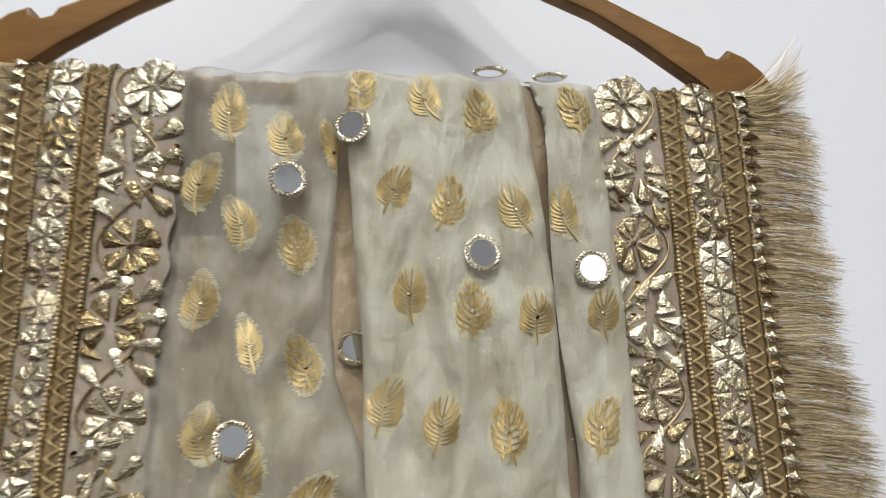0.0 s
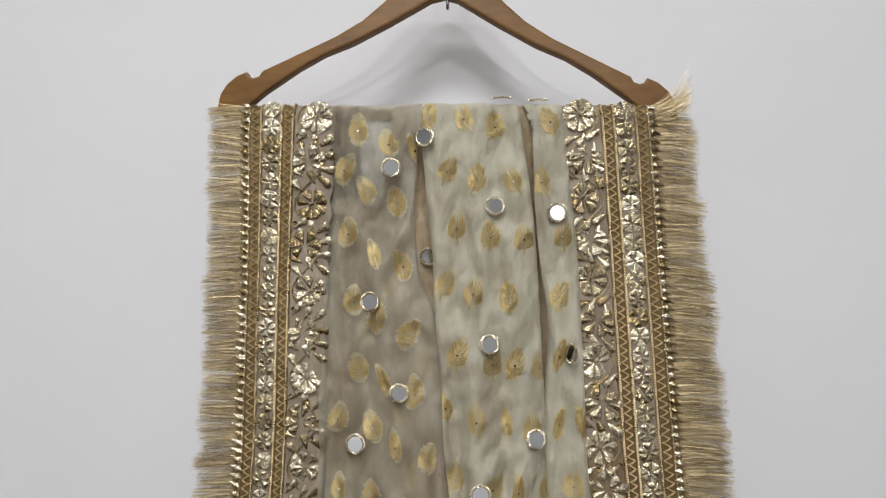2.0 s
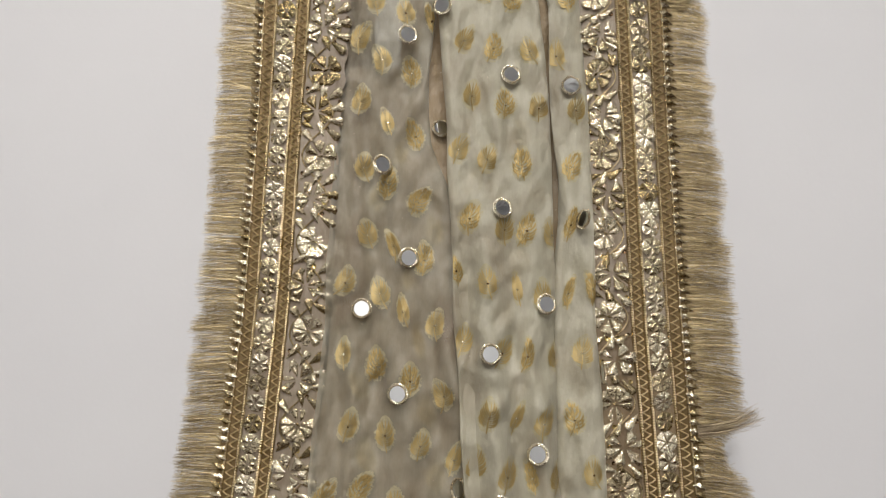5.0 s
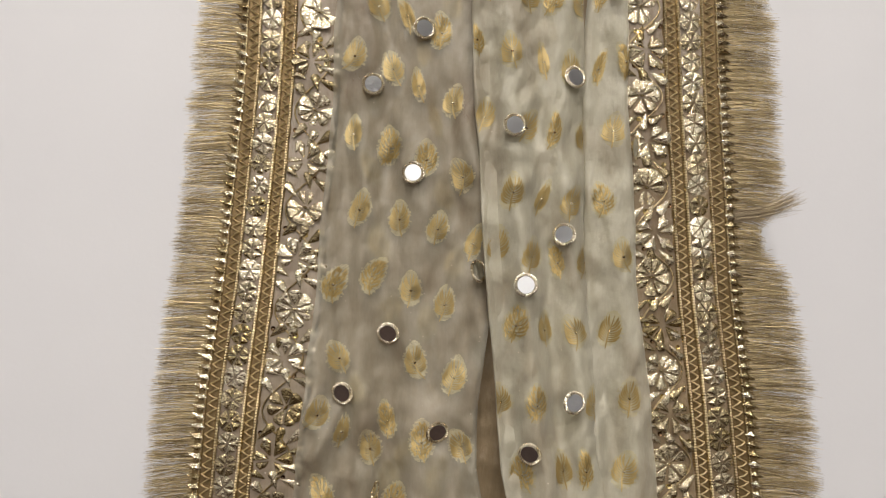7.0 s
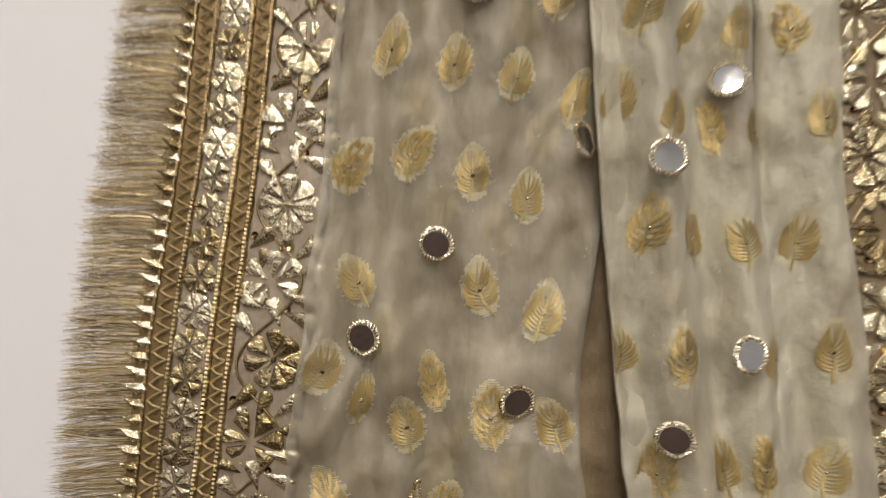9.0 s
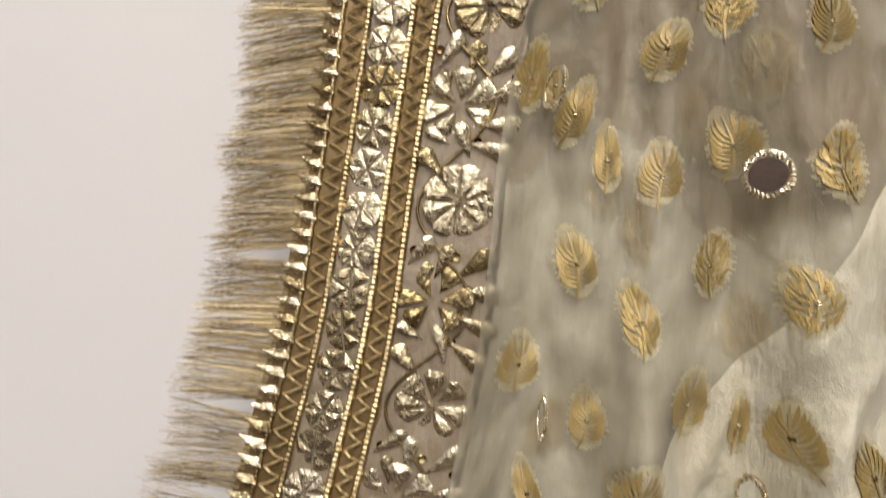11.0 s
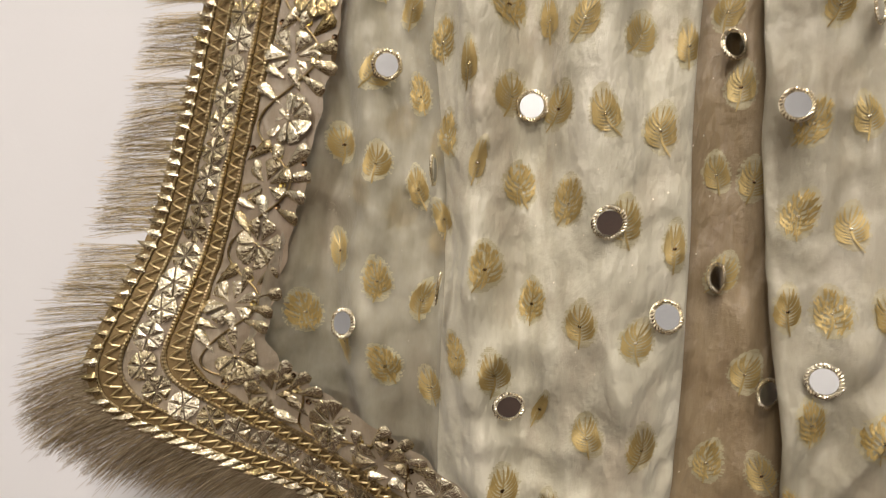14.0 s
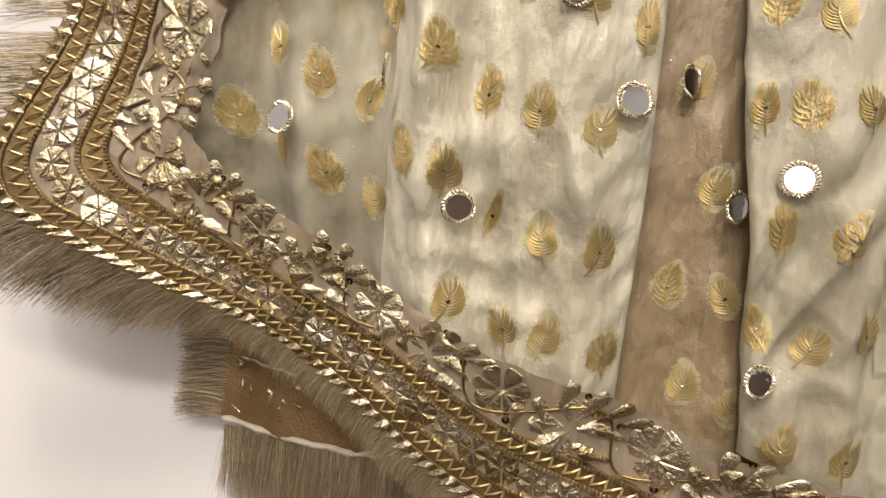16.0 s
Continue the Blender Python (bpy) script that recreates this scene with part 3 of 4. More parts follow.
LEAVES_RIGHT_A = [
    (101, -50, 10), (94, -104, 10), (115, -154, 10), (111, -209, 10), (112, -262, 6), (131, -319, 6), (112, -323, 5), (124, -375, 10),
    (118, -432, 10), (134, -476, 10), (129, -536, 10), (145, -588, 10), (143, -645, 10),
]
MIRRORS_A = [
    (58, -28, 10), (91, -30, 10), (-12, -67, 10), (-44, -95, 10), (52, -130, 10), (109, -134, 10), (-9, -175, 10), (-61, -218, -6),
    (48, -254, 10), (123, -260, -5), (-33, -300, 10), (90, -336, 10), (-72, -347, 10), (42, -381, 10), (137, -392, 4), (-35, -419, 10),
    (87, -463, 10), (18, -495, 7), (56, -504, 10), (-49, -547, 10), (97, -592, 8), (-82, -596, 10), (-7, -621, 10), (66, -631, 10),
]
MIRRORS_B = [
    (-55, -671, -5), (28, -685, 10), (-101, -723, 7), (-21, -750, 10), (-92, -855, 3), (-14, -872, 6), (-70, -914, 10), (25, -927, 10),
    (91, -955, 8), (-104, -978, 10), (119, -996, 9), (151, -945, 6), (-16, -1000, 10), (-65, -1039, 4), (30, -1062, 10), (92, -1089, 6), (-55, -1106, 5),
    (63, -1110, 10), (-116, -1133, 10), (146, -1137, 10), (125, -1152, 9), (-16, -1168, 10), (141, -1237, 7),
]

PLEATS = [
    (LEAVES_LEFT_A + LEAVES_LEFT_B + LEAVES_LEFT_C + LEAVES_LEFT_D, LEFT, y_left, lambda z: at(z, [.031, .5, .8, 1.2], [-.12, -.125, -.14, -.19]), lambda z: at(z, *LEFT_R)),
    (LEAVES_RECESS_A, RECESS, y_recess, lambda z: at(z, *LEFT_R) - 0.02, lambda z: at(z, *MID_L) + 0.02),
    (LEAVES_MIDDLE_A + LEAVES_MIDDLE_B, MIDDLE, y_middle, lambda z: at(z, *MID_L), lambda z: at(z, *MID_R)),
    (LEAVES_RIGHT_A, RIGHT, y_right, lambda z: at(z, *RIGHT_L), lambda z: at(z, *RIGHT_R)),
]
random.seed(11)
for leaves, owner, depth, xl, xr in PLEATS:
    for mx, mz, mw in leaves:
        leaf_motif(mx / 1000, mz / 1000, mw / 10, random.uniform(-0.40, 0.40), random.random() < 0.30, depth, xl, xr, owner)

# leaves of the second layer, showing faintly through the silk
for leaves, owner, depth, xl, xr in (
        (LEAVES_LEFT_A + LEAVES_LEFT_B + LEAVES_LEFT_C + LEAVES_LEFT_D, LEFT_UNDER, lambda x, z: y_left(x, z) + 0.005, lambda z: at(z, *LEFT_L) + 0.006, lambda z: at(z, *LEFT_R) - 0.006),
        (LEAVES_MIDDLE_A + LEAVES_MIDDLE_B, MIDDLE_UNDER, lambda x, z: y_middle(x, z) + 0.0037, lambda z: at(z, *MID_L) + 0.006, lambda z: at(z, *MID_R) - 0.006)):
    for mx, mz, mw in leaves[1::2]:
        gx, gz = mx / 1000 + 0.015, mz / 1000 - 0.027
        if xl(gz) + 0.008 < gx < xr(gz) - 0.008 and -1.14 < gz < -0.14:
            leaf_motif(gx, gz, mw / 10, random.uniform(-0.4, 0.4), True, depth, xl, xr, owner)


# ---- round mirrors with twisted gold rims ----
def mirror_meshes():
    bm = bmesh.new()
    bmesh.ops.create_cone(bm, cap_ends=True, segments=28, radius1=0.0069, radius2=0.0067, depth=0.0012)
    disc = bpy.data.meshes.new("mirror_disc")
    bm.to_mesh(disc)
    bm.free()
    disc.materials.append(GLASS)
    bm = bmesh.new()
    for k in range(30):
        a = k / 30 * 2 * math.pi
        m = Matrix.Rotation(a, 4, "Z") @ Matrix.Translation((0.0081 + 0.0003 * math.sin(k * 5), 0, 0.0005)) @ Matrix.Rotation(-0.95 + 0.2 * math.sin(k * 3), 4, "Z") @ Matrix.Diagonal((0.62, 1.5 + 0.25 * math.sin(k * 7), 0.8, 1))
        bmesh.ops.create_icosphere(bm, subdivisions=1, radius=0.00118, matrix=m)
    bmesh.ops.create_cone(bm, cap_ends=False, segments=28, radius1=0.0093, radius2=0.0072, depth=0.0011, matrix=Matrix.Translation((0, 0, 0.0002)))
    rim = bpy.data.meshes.new("rim")
    bm.to_mesh(rim)
    bm.free()
    rim.materials.append(RIM)
    return disc, rim


DISC, RIMMESH = mirror_meshes()


# mirrors tipped down so that they reflect the added dark floor
DIPPED = [(-.049, -.547), (-.082, -.596), (-.007, -.621), (.066, -.631), (.030, -1.062), (-.016, -1.168), (-.104, -.978), (-.021, -.75)]


def mirror_work(x, z, width):
    """width in tenths of the full disc; below zero: turned towards the middle."""
    if x < at(z, *LEFT_R) and x < at(z, *MID_L):
        depth = y_left
    elif x < at(z, *MID_L):
        depth = y_recess
    elif x < at(z, *MID_R):
        depth = y_middle
    else:
        depth = y_right
    e = 0.005
    y = min(depth(x + i * 0.006, z + j * 0.006) for i, j in ((0, 0), (1, 0), (-1, 0), (0, 1), (0, -1))) if z < -0.06 else depth(x, z)
    dx = (depth(x + e, z) - depth(x - e, z)) / (2 * e)
    dz = (depth(x, z + e) - depth(x, z - e)) / (2 * e)
    if z > -0.036:
        dz = 3.0
    dx, dz = max(-0.35, min(0.35, dx)), max(-0.08, min(0.08 if z < -0.036 else 3.0, dz))
    n = Vector((dx, -1, dz)).normalized()
    if width < 10:
        lean = math.acos(abs(width) / 10) * math.copysign(1, x * width)
        n = Matrix.Rotation(lean, 3, "Z") @ n
    down = min((abs(x - a) + abs(z - c) for a, c in DIPPED)) < 0.02
    n = Matrix.Rotation(0.24 if down else random.uniform(-0.20, -0.05), 3, "X") @ n
    q = n.to_track_quat("Z", "Y").to_matrix().to_4x4()
    ob = new("mirror_disc", DISC)
    ob.parent = scarf
    ob["label"] = "round mirror glass sewn on"
    ob.matrix_world = Matrix.Translation(Vector((x, y, z)) + n * (0.0034 if down else 0.0027) - Vector((0, 0.0085 * math.sqrt(max(0.0, 1 - (width / 10) ** 2)), 0))) @ q
    r = new("rim", RIMMESH)
    r.parent = ob
    r["label"] = "twisted gold wire rim"


random.seed(5)
for mx, mz, mw in MIRRORS_A + MIRRORS_B:
    mirror_work(mx / 1000, mz / 1000, mw)


# ---- gold borders ----
class Border:
    """A band between an outer and an inner edge; s runs along it in metres, u from 0 (outer) to 1 (inner)."""

    def __init__(self, outer, inner, depth):
        n = 420
        o, i = np.array(outer), np.array(inner)
        seg = np.concatenate([[0], np.cumsum(np.linalg.norm(np.diff((o + i) / 2, axis=0), axis=1) + 0.4 * np.linalg.norm(np.diff(o, axis=0), axis=1))])
        t = np.linspace(0, seg[-1], n)
        o = np.stack([np.interp(t, seg, o[:, k]) for k in (0, 1)], 1)
        i = np.stack([np.interp(t, seg, i[:, k]) for k in (0, 1)], 1)
        k = 13
        pad = lambda a: np.concatenate([np.repeat(a[:1], k // 2, 0) + (a[:1] - a[1:2]) * np.arange(k // 2, 0, -1)[:, None], a, np.repeat(a[-1:], k // 2, 0) + (a[-1:] - a[-2:-1]) * np.arange(1, k // 2 + 1)[:, None]])
        run = lambda a: np.stack([np.convolve(pad(a)[:, c], np.ones(k) / k, "valid") for c in (0, 1)], 1)
        self.o, self.i, self.depth = run(o), run(i), depth
        m = (self.o * 0.55 + self.i * 0.45)
        self.s = np.concatenate([[0], np.cumsum(np.linalg.norm(np.diff(m, axis=0), axis=1))])
        self.length = float(self.s[-1])

    def xz(self, s, u):
        o = [np.interp(s, self.s, self.o[:, k]) for k in (0, 1)]
        i = [np.interp(s, self.s, self.i[:, k]) for k in (0, 1)]
        return o[0] + (i[0] - o[0]) * u, o[1] + (i[1] - o[1]) * u

    def point(self, s, u, off=0.0):
        x, z = self.xz(s, u)
        return Vector((x, self.depth(x, z) - off, z))

    def matrix(self, s, u, off=0.0, turn=0.0, scale=1.0):
        """Local x runs inward, y along the band, z out of the cloth."""
        p = self.point(s, u, off)
        across = self.point(s, min(1.2, u + 0.05)) - self.point(s, u - 0.05)
        w = across.length / 0.1
        across.normalize()
        along = (self.point(s + 0.002, u) - self.point(s - 0.002, u)).normalized()
        nrm = across.cross(along)
        if nrm.y > 0:
            nrm = -nrm
        nrm.normalize()
        along = nrm.cross(across)
        m = Matrix((across, along, nrm)).transposed().to_4x4()
        return Matrix.Translation(p) @ m @ Matrix.Rotation(turn, 4, "Z") @ Matrix.Diagonal((scale * min(1.15, w / 0.088), scale, scale, 1))


def shared(name, verts, faces, mat, smooth=False):
    me = bpy.data.meshes.new(name)
    me.from_pydata(verts, [], faces)
    me.polygons.foreach_set("use_smooth", [smooth] * len(me.polygons))
    me.materials.append(mat)
    me.update()
    return me


def petal(verts, faces, a, r0, r1, w, h, tip=0.0):
    """A puffed foil petal at angle a: an outline, a shoulder and a crumpled ridge."""
    c, s = math.cos(a), math.sin(a)
    line = ((0.0, 0.0), (0.38, -0.52), (0.80, -1.0), (0.97, -0.66), (1.0, tip / w), (0.97, 0.66), (0.80, 1.0), (0.38, 0.52))
    k, n = len(verts), len(line)
    nod, roll = 0.0017 * math.sin(a * 7.3 + r1 * 900), 0.0011 * math.sin(a * 11.0 + 1.0)
    for size, lift in ((1.0, 0.15), (0.86, 0.62)):
        for m, (f, p) in enumerate(line):
            r = r0 + (r1 - r0) * (0.62 + (f - 0.62) * size)
            q = w * p * size
            verts.append((r * c - q * s, r * s + q * c, h * lift * (0.8 + 0.2 * math.sin(m * 2.7 + a * 5)) + nod * (f - 0.3) + roll * p))
    for f, hh in ((0.35, 0.9), (0.75, 1.05)):
        r = r0 + (r1 - r0) * f
        verts.append((r * c, r * s, h * hh * (1 + 0.15 * math.sin(a * 9 + f * 7)) + nod * (f - 0.3)))
    for m in range(n):
        faces.append((k + m, k + (m + 1) % n, k + n + (m + 1) % n, k + n + m))
    lo, hi, q = k + 2 * n, k + 2 * n + 1, k + n
    faces += [(q, q + 1, lo), (q + 1, q + 2, hi, lo), (q + 2, q + 3, hi), (q + 3, q + 4, hi), (q + 4, q + 5, hi), (q + 5, q + 6, hi), (q + 6, q + 7, lo, hi), (q + 7, q, lo)]


def flower_mesh(petals, r, name="flower"):
    verts, faces = [], []
    for k in range(petals):
        a = k / petals * 2 * math.pi + 0.15 * math.sin(k * 7.0)
        petal(verts, faces, a, r * 0.14, r * (1 + 0.06 * math.sin(k * 3.1)), r * 0.325, 0.0013 + 0.0006 * math.sin(k * 2.3))
    k = len(verts)
    verts += [(-0.0015, 0, 0.001), (0, -0.0034, 0.001), (0.0015, 0, 0.001), (0, 0.0034, 0.001), (0, 0, 0.0036)]
    faces += [(k, k + 1, k + 4), (k + 1, k + 2, k + 4), (k + 2, k + 3, k + 4), (k + 3, k, k + 4)]
    return shared(name, verts, faces, FOIL, False)


def fan_mesh():
    verts, faces = [], []
    for a, r in ((0.2, .0125), (1.05, .0115), (2.1, .0115), (2.95, .0125)):
        petal(verts, faces, a, .002, r * 1.22, .0047, .0018)
    for a in (-0.7, -2.45):
        petal(verts, faces, a, .002, .0122, .0040, .0017)
    return shared("leaf_spray", verts, faces, FOIL, False)


def hexagon_mesh(seed):
    rng = random.Random(seed)
    verts, faces = [], []
    for k in range(6):
        a0, a1 = k / 6 * 2 * math.pi + 0.05, (k + 1) / 6 * 2 * math.pi - 0.05
        r = 0.0090
        am = (a0 + a1) / 2
        b = len(verts)
        h = rng.uniform(0.0009, 0.0023)
        verts += [(0.0008 * math.cos(am), 0.0008 * math.sin(am), 0.0013), (r * math.cos(a0), r * math.sin(a0), 0.0003 + rng.uniform(0, .0005)),
                  (r * 0.97 * math.cos(am), r * 0.97 * math.sin(am), 0.0006), (r * math.cos(a1), r * math.sin(a1), 0.0003 + rng.uniform(0, .0005)),
                  (r * 0.62 * math.cos(am + rng.uniform(-.15, .15)), r * 0.62 * math.sin(am), h)]
        faces += [(b, b + 1, b + 4), (b + 1, b + 2, b + 4), (b + 2, b + 3, b + 4), (b + 3, b, b + 4)]
    return shared("foil_hexagon", verts, faces, FOIL)


def spike_mesh(seed):
    rng = random.Random(seed)
    verts = [(-0.0068, 0.0030, 0.0012), (0.0, -0.0030, 0.0006), (0.0050, -0.0012, 0.0010), (0.0030, 0.0026, 0.0006), (-0.0005, 0.0002, 0.0026 + rng.uniform(0, .0006))]
    return shared("foil_point", verts, [(0, 1, 4), (1, 2, 4), (2, 3, 4), (3, 0, 4)], FOIL)


def leaf_mesh():
    verts, faces = [], []
    petal(verts, faces, 0.0, -0.0080, 0.0080, 0.0037, 0.0017, 0.0012)
    return shared("foil_leaf", verts, faces, FOIL, True)


def ring_mesh(mat, r, hole, name="sequin"):
    n = 12
    verts = [(rr * math.cos(k / n * 2 * math.pi), rr * math.sin(k / n * 2 * math.pi), zz) for rr, zz in ((r, 0.0), (r * 0.85, 0.0006), (hole, 0.0002)) for k in range(n)]
    faces = [(j * n + k, j * n + (k + 1) % n, (j + 1) * n + (k + 1) % n, (j + 1) * n + k) for j in (0, 1) for k in range(n)]
    return shared(name, verts, faces, mat)


FLOWERS = [flower_mesh(8, 0.0154), flower_mesh(9, 0.0156), flower_mesh(8, 0.0150)]
FAN, LEAF = fan_mesh(), leaf_mesh()
HEXES = [hexagon_mesh(k) for k in range(5)]
POINTS = [spike_mesh(k) for k in range(3)]
RING, RING_DARK = ring_mesh(SEQUIN, 0.0021, 0.0007), ring_mesh(SEQUIN_DARK, 0.0019, 0.0005)


def stick(mesh, m, parent):
    ob = new(mesh.name.split(".")[0], mesh)
    ob.parent = parent
    ob.matrix_world = m
    return ob


def trim(b, name, label, seed, period, s0, brown_below=9.0):
    rng = random.Random(seed)
    rows, cols = int(b.length / 0.003), 26
    verts, faces, slots = [], [], []
    for j in range(rows + 1):
        s = j / rows * b.length
        inner = 0.985 + (0.012 * math.sin(s / 0.0125 * math.pi) + 0.03 * nz(s * 45, seed))
        for i in range(cols + 1):
            verts.append(b.point(s, -0.02 + i / cols * (inner + 0.02), 0.0012))
    n = cols + 1
    for j in range(rows):
        for i in range(cols):
            q = j * n + i
            faces.append((q, q + 1, q + n + 1, q + n))
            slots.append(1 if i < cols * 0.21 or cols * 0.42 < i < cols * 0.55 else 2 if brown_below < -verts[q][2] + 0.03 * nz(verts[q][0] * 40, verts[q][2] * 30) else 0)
    root = mesh_ob(name, verts, faces, [NET, TISSUE, NET_BROWN], scarf, label, slots=slots)
    # twisted cords
    for u, r in ((0.075, 0.0009), (0.205, 0.0015), (0.425, 0.0017), (0.545, 0.0017)):
        bm = bmesh.new()
        steps = int(b.length / 0.0011)
        tube(bm, [b.point(k / steps * b.length, u + 0.006 * nz(k * 0.01, u * 9, seed), 0.0022) for k in range(steps + 1)], r, 6, lambda k: 1.0 if k % 2 else 0.72)
        part("gold_cord", bm, CORD, root, smooth=False)
    # zigzag bars of folded wire
    for u0, u1, pitch in ((0.10, 0.18, 0.0078), (0.452, 0.52, 0.0075)):
        bm = bmesh.new()
        s = 0.001
        while s < b.length - pitch:
            for sa, ua, sb, ub in ((s, u0, s + pitch * 0.5, u1), (s + pitch * 0.5, u1, s + pitch, u0)):
                j = rng.uniform(-0.0006, 0.0006)
                tube(bm, [b.point(sa + j, ua, 0.0018), b.point((sa + sb) / 2 + j, (ua + ub) / 2, 0.0034), b.point(sb, ub, 0.0018)], 0.0007, 4)
            s += pitch
        part("zigzag_wire", bm, FOIL_DARK, root, "bent gold wire zigzag")
    # foil points along the outer edge
    s = 0.003
    while s < b.length - 0.003:
        stick(POINTS[rng.randrange(3)], b.matrix(s, 0.035, 0.0018, rng.uniform(-0.15, 0.15), rng.uniform(0.9, 1.12)), root)
        s += 0.0077
    s = 0.007
    while s < b.length - 0.006:
        stick(HEXES[rng.randrange(5)], b.matrix(s, 0.315, 0.0018, rng.uniform(0, 1), rng.uniform(0.95, 1.07)) @ Matrix.Rotation(rng.gauss(0, 0.07), 4, "X") @ Matrix.Rotation(rng.gauss(0, 0.07), 4, "Y"), root)
        s += 0.0172
    # flowers joined by a vine
    k = 0
    vine = []
    s = s0 - period
    while s < b.length + period:
        for mesh, ds, u, turn, size in ((FLOWERS[k % 3], 0.0, 0.785, rng.uniform(0, 3), 1.0), (FAN, 0.5, 0.73, rng.uniform(-0.3, 0.3), 1.15),
                                        (LEAF, 0.225, 0.64, 0.7, 1.1), (LEAF, 0.30, 0.90, 0.5, 1.2), (LEAF, 0.45, 0.92, 0.15, 1.2), (LEAF, 0.28, 0.76, 1.2, 1.0), (LEAF, 0.70, 0.78, 1.9, 1.0),
                                        (LEAF, 0.60, 0.92, -0.2, 1.2), (LEAF, 0.73, 0.90, -0.5, 1.2), (LEAF, 0.80, 0.64, 2.2, 1.05),
                                        (LEAF, 0.37, 0.66, 1.5, 0.75), (LEAF, 0.64, 0.63, 2.6, 0.8),
                                        (RING, 0.27, 0.80, 0, 1), (RING, 0.52, 0.86, 0, 1), (RING_DARK, 0.68, 0.84, 0, 1), (RING_DARK, 0.22, 0.60, 0, 1.1),
                                        (RING, 0.77, 0.60, 0, 0.9), (RING_DARK, 0.36, 0.97, 0, 0.9)):
            q = s + ds * period + rng.uniform(-0.0015, 0.0015)
            if 0.004 < q < b.length - 0.004:
                stick(mesh, b.matrix(q, u + rng.uniform(-0.015, 0.015), 0.0017, turn + rng.uniform(-0.2, 0.2), size) @ Matrix.Rotation(rng.gauss(0, 0.08), 4, "X") @ Matrix.Rotation(rng.gauss(0, 0.08), 4, "Y"), root)
        s += period
        k += 1
    bm = bmesh.new()
    steps = int(b.length / 0.003)
    tube(bm, [b.point(j / steps * b.length, 0.745 + 0.155 * math.sin((j / steps * b.length - s0) / period * 2 * math.pi - 1.6), 0.0022) for j in range(steps + 1)], 0.0007, 5)
    part("vine_cord", bm, CORD, root, "thin gold vine cord", smooth=True)
    return root


def fringe(b, parent, seed, length, s0, s1, per_metre, mat, droop=0.006, spread=0.10, u=0.0, lift=0.0, gaps=lambda s: 0.0):
    """Fine metallic threads standing off the outer edge, gathered in uneven tufts."""
    rng = random.Random(seed)
    verts, faces = [], []
    for k in range(int((s1 - s0) * per_metre)):
        s = rng.uniform(s0, s1)
        if rng.random() < 4 * gaps(s):
            continue
        if gaps(s) and nz(s * 75, seed * 2.9) > 0.40 - gaps(s):
            continue
        root = b.point(s, u + 0.01, rng.uniform(0.0, 0.0022) + lift)
        out = b.point(s, u) - b.point(s, u + 0.35)
        out.y = 0
        out.normalize()
        along = Vector((-out.z, 0, out.x))
        tuft = 0.15 * nz(s * 38, seed * 3.7) + 0.10 * nz(s * 130, seed * 1.3)
        ln = length(s) * (1 + 0.16 * nz(s * 55, seed * 5.1) + 0.05 * nz(s * 400, seed)) * rng.uniform(0.80, 1.03)
        d = (out + along * (tuft + rng.gauss(0, spread)) + Vector((0, rng.gauss(0, 0.07), 0))).normalized()
        bend = along * rng.gauss(0, 0.0020) + Vector((0, rng.uniform(-0.001, 0.002), -droop * rng.uniform(0.4, 1.3)))
        w = rng.uniform(0.00008, 0.00017)
        side = d.cross(Vector((rng.uniform(-0.5, 0.5), 1, rng.uniform(-0.5, 0.5)))).normalized() * w
        base = len(verts)
        for f in (0.0, 0.33, 0.66, 1.0):
            p = root + d * (ln * f) + bend * (f * f)
            wv = side * (1 - 0.4 * f)
            verts += [p - wv, p + wv]
        faces += [(base + 2 * j, base + 2 * j + 1, base + 2 * j + 3, base + 2 * j + 2) for j in range(3)]
    ob = mesh_ob("fringe", verts, faces, mat, parent, "loose metallic gold fringe threads", smooth=False)
    ob["kind"] = "stuff"
    return ob


SIDE_LEFT = Border(
    [(-.188, -.031), (-.185, -.17), (-.184, -.35), (-.190, -.51), (-.199, -.605), (-.200, -.68), (-.203, -.772), (-.207, -.83), (-.230, -.972), (-.255, -1.094), (-.273, -1.148),
     (-.285, -1.193), (-.215, -1.222), (-.161, -1.242), (-.111, -1.256), (-.070, -1.277), (-.035, -1.307), (0.0, -1.325), (.07, -1.345), (.17, -1.36)],
    [(-.096, -.031), (-.102, -.172), (-.100, -.35), (-.104, -.508), (-.108, -.600), (-.114, -.671), (-.120, -.761), (-.119, -.828), (-.133, -.967), (-.152, -1.083), (-.163, -1.128),
     (-.168, -1.152), (-.122, -1.180), (-.073, -1.198), (-.036, -1.220), (0.0, -1.238), (.035, -1.246), (.077, -1.252), (.144, -1.271), (.23, -1.285)], y_border)
SIDE_RIGHT = Border(
    [(.196, -.033), (.208, -.172), (.221, -.345), (.2335, -.5), (.246, -.582), (.262, -.72), (.285, -.95), (.30, -1.2)],
    [(.108, -.031), (.120, -.172), (.128, -.35), (.143, -.505), (.155, -.59), (.170, -.72), (.19, -.95), (.215, -1.2)], y_border_right)

left_border = trim(SIDE_LEFT, "border", "gold foil border with flowers, hexagons and zigzags on pinkish net", 3, 0.0811, 0.015)
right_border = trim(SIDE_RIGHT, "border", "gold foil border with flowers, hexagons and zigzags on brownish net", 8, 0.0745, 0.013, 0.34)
CORNER = float(SIDE_LEFT.s[int(np.argmin(SIDE_LEFT.o[:, 0]))])
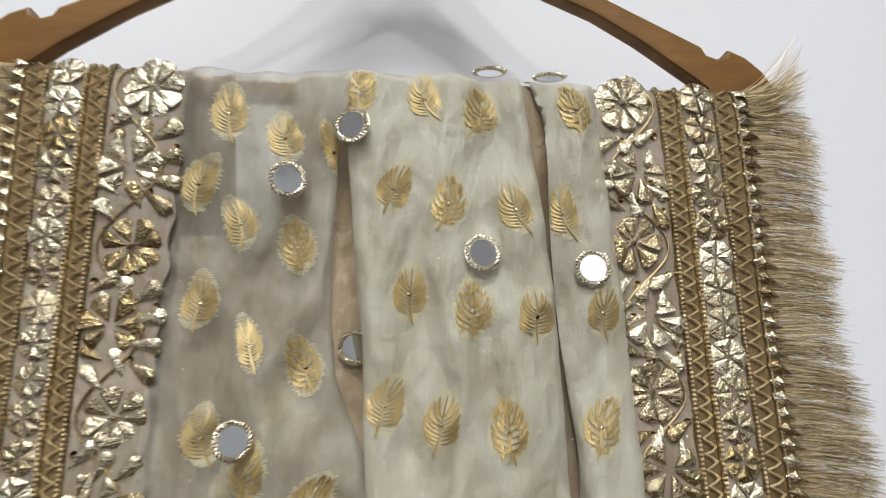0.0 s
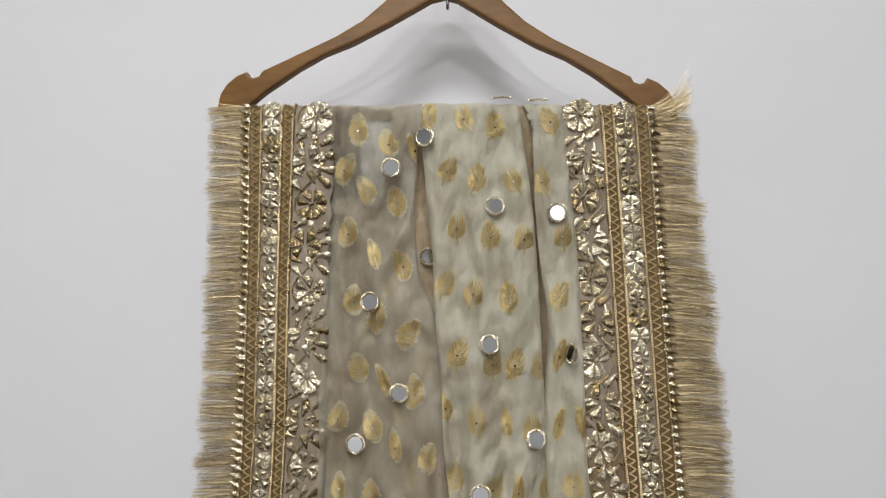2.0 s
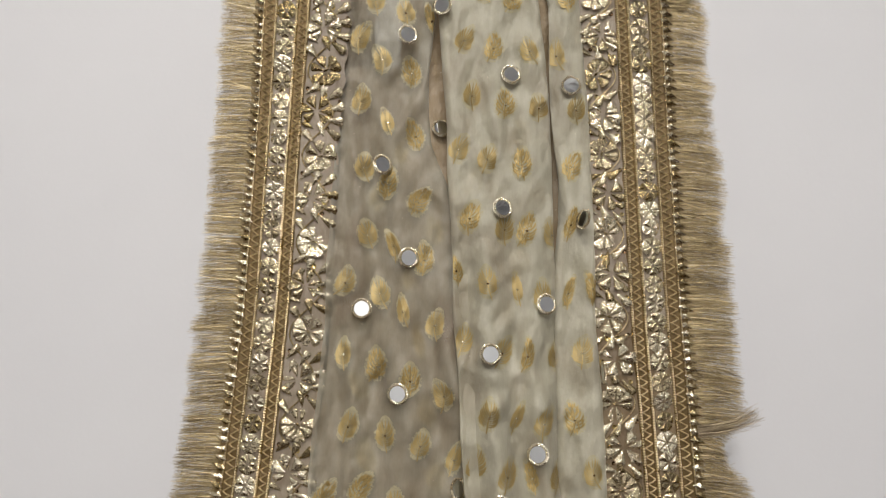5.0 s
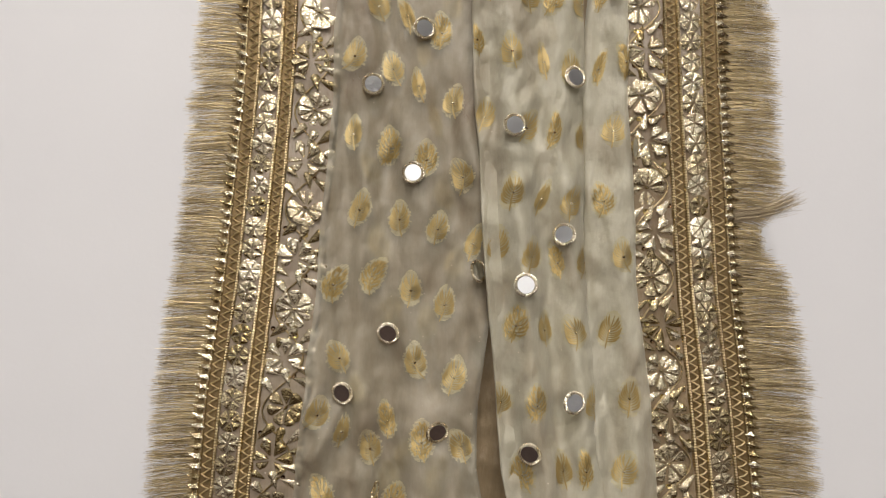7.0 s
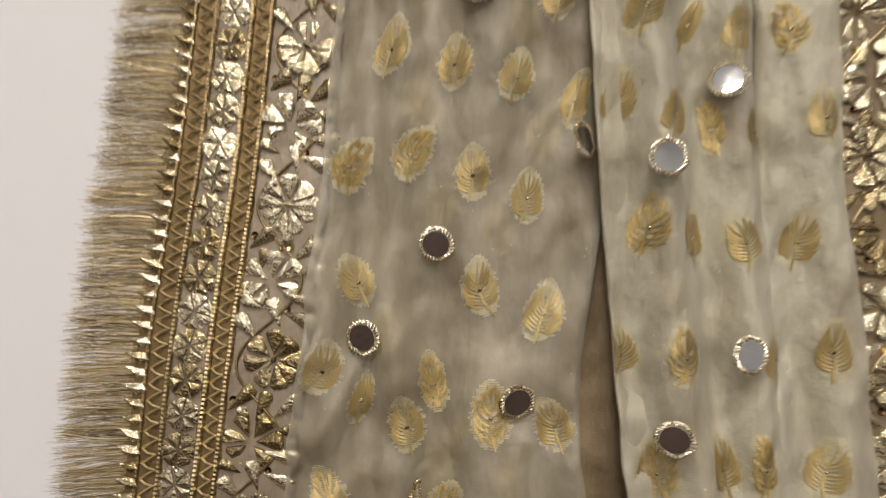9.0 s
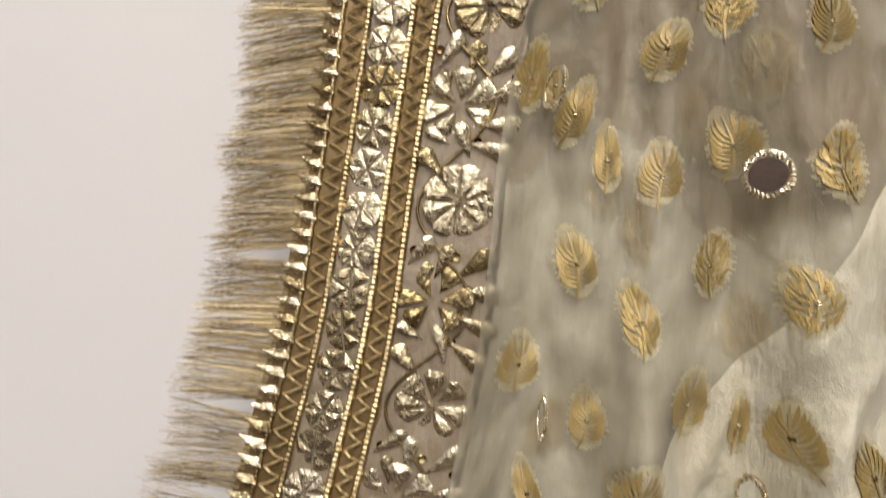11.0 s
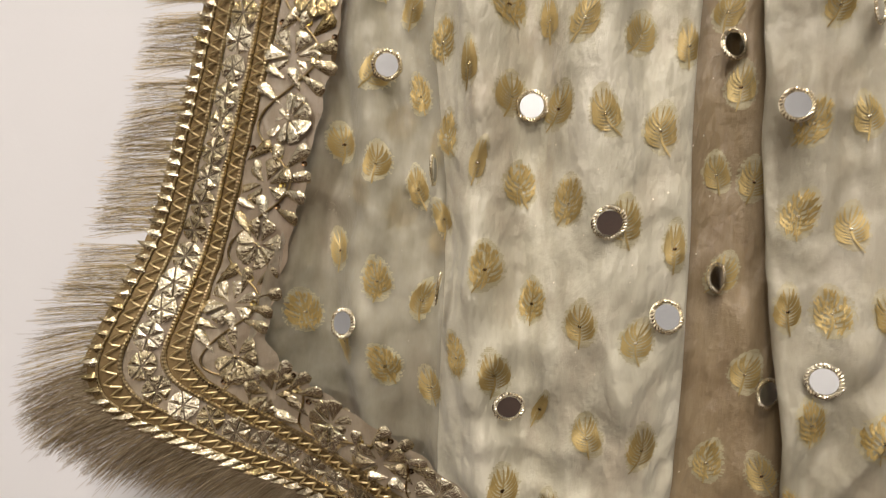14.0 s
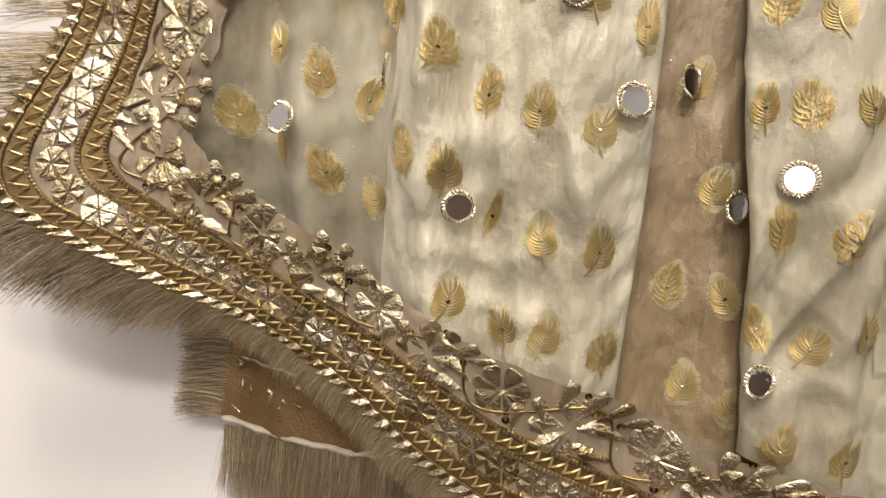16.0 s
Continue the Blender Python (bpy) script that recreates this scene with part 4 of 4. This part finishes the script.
fringe(SIDE_LEFT, left_border, 1, lambda s: float(np.interp(s, [0, .35, .75, .95, CORNER], [.034, .038, .038, .045, .058])), 0.002, CORNER, 11500, THREAD, 0.002, spread=0.045, gaps=lambda s: 0.11 * smooth01((s - 0.70) / 0.15))
fringe(SIDE_LEFT, left_border, 2, lambda s: float(np.interp(s - CORNER, [0, .07, .11, .15], [.056, .052, .040, .012])), CORNER, SIDE_LEFT.length, 18000, THREAD_DULL, 0.008)
fringe(SIDE_RIGHT, right_border, 4, lambda s: float(np.interp(s, [0, .2, .40, .415, .44, .455, .5, 1.2], [.035, .041, .044, .026, .024, .044, .049, .05])), 0.012, SIDE_RIGHT.length, 13500, THREAD, 0.005, spread=0.06)
fringe(SIDE_RIGHT, right_border, 12, lambda s: 0.034, 0.0, 0.016, 20000, THREAD, -0.016, spread=0.22, lift=0.002)
fringe(SIDE_RIGHT, right_border, 13, lambda s: 0.054, 0.406, 0.416, 16000, THREAD_DULL, -0.014, spread=0.035, lift=0.002)


# ---- the half that hangs behind ----
def back_half():
    def bx(v, a):
        return -0.166 + a * 0.366, TOP - v * (1.297 + 0.012 * a + 0.004 * math.sin(a * 9))
    verts, faces, slots = [], [], []
    rows, cols = 150, 50
    for j in range(rows + 1):
        for i in range(cols + 1):
            x, z = bx(j / rows, i / cols)
            verts.append((x, 0.053 - 0.053 * (1 - smooth01((-z - 0.03) / 0.15)) + 0.5 * ripple(x + 3, z), z))
    for j in range(rows):
        for i in range(cols):
            q = j * (cols + 1) + i
            faces.append((q, q + 1, q + cols + 2, q + cols + 1))
            slots.append(1 if (j > rows * 0.925 or i < cols * 0.24) else 0)
    ob = mesh_ob("back_half", verts, faces, [SILK, LINING], scarf, "brown wrong side of the border behind", slots=slots)
    bm = bmesh.new()
    tube(bm, [Vector((bx(1, a)[0], 0.050 + 0.002 * nz(a * 9, 1), bx(1, a)[1] + 0.002 + 0.002 * nz(a * 22, 3))) for a in np.linspace(0, 1, 120)], 0.0022, 6, lambda k: 1 + 0.5 * nz(k * 0.3, 1))
    part("hem_tape", bm, SEAM, ob, "pale folded hem", smooth=True)
    bm = bmesh.new()
    tube(bm, [Vector((-0.155 + a * 0.09, 0.0485 + 0.0015 * nz(a * 9, 4), -1.283 - 0.014 * a + 0.0015 * nz(a * 14, 2))) for a in np.linspace(0, 1, 40)], 0.0009, 5)
    part("loose_thread", bm, SEAM, ob, smooth=True)
    bar = Border([(-.166, -1.05), (-.166, -1.326)], [(-.06, -1.05), (-.06, -1.326)], lambda x, z: 0.051)
    fringe(bar, ob, 6, lambda s: 0.036, 0.0, bar.length, 14000, THREAD_DULL, 0.004)
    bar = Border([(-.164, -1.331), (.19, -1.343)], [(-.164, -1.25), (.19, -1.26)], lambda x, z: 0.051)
    fringe(bar, ob, 7, lambda s: 0.05, 0.0, bar.length, 14000, THREAD_DULL, 0.004)
    # glinting foil on the wrong side
    rng = random.Random(4)
    for k in range(76):
        x, z = rng.uniform(-0.160, 0.0), rng.uniform(-1.32, -1.20)
        stick(LEAF, Matrix.Translation((x, 0.0485, z)) @ pose(0, 0, 0, 90) @ Matrix.Rotation(rng.uniform(0, 6), 4, "Z") @ Matrix.Diagonal((rng.uniform(0.3, 0.65), 0.4, 0.5, 1)), ob)
    return ob


back_half()

# a stray thread curling off the fringe
_bm = bmesh.new()
tube(_bm, [Vector((0.236 + 0.014 * a, 0.004 + 0.004 * a, -0.126 + 0.002 * math.sin(a * 3) + 0.006 * a ** 4)) for a in np.linspace(0, 1, 14)], 0.00018, 4)
part("loose_thread", _bm, THREAD, right_border, "single stray thread")
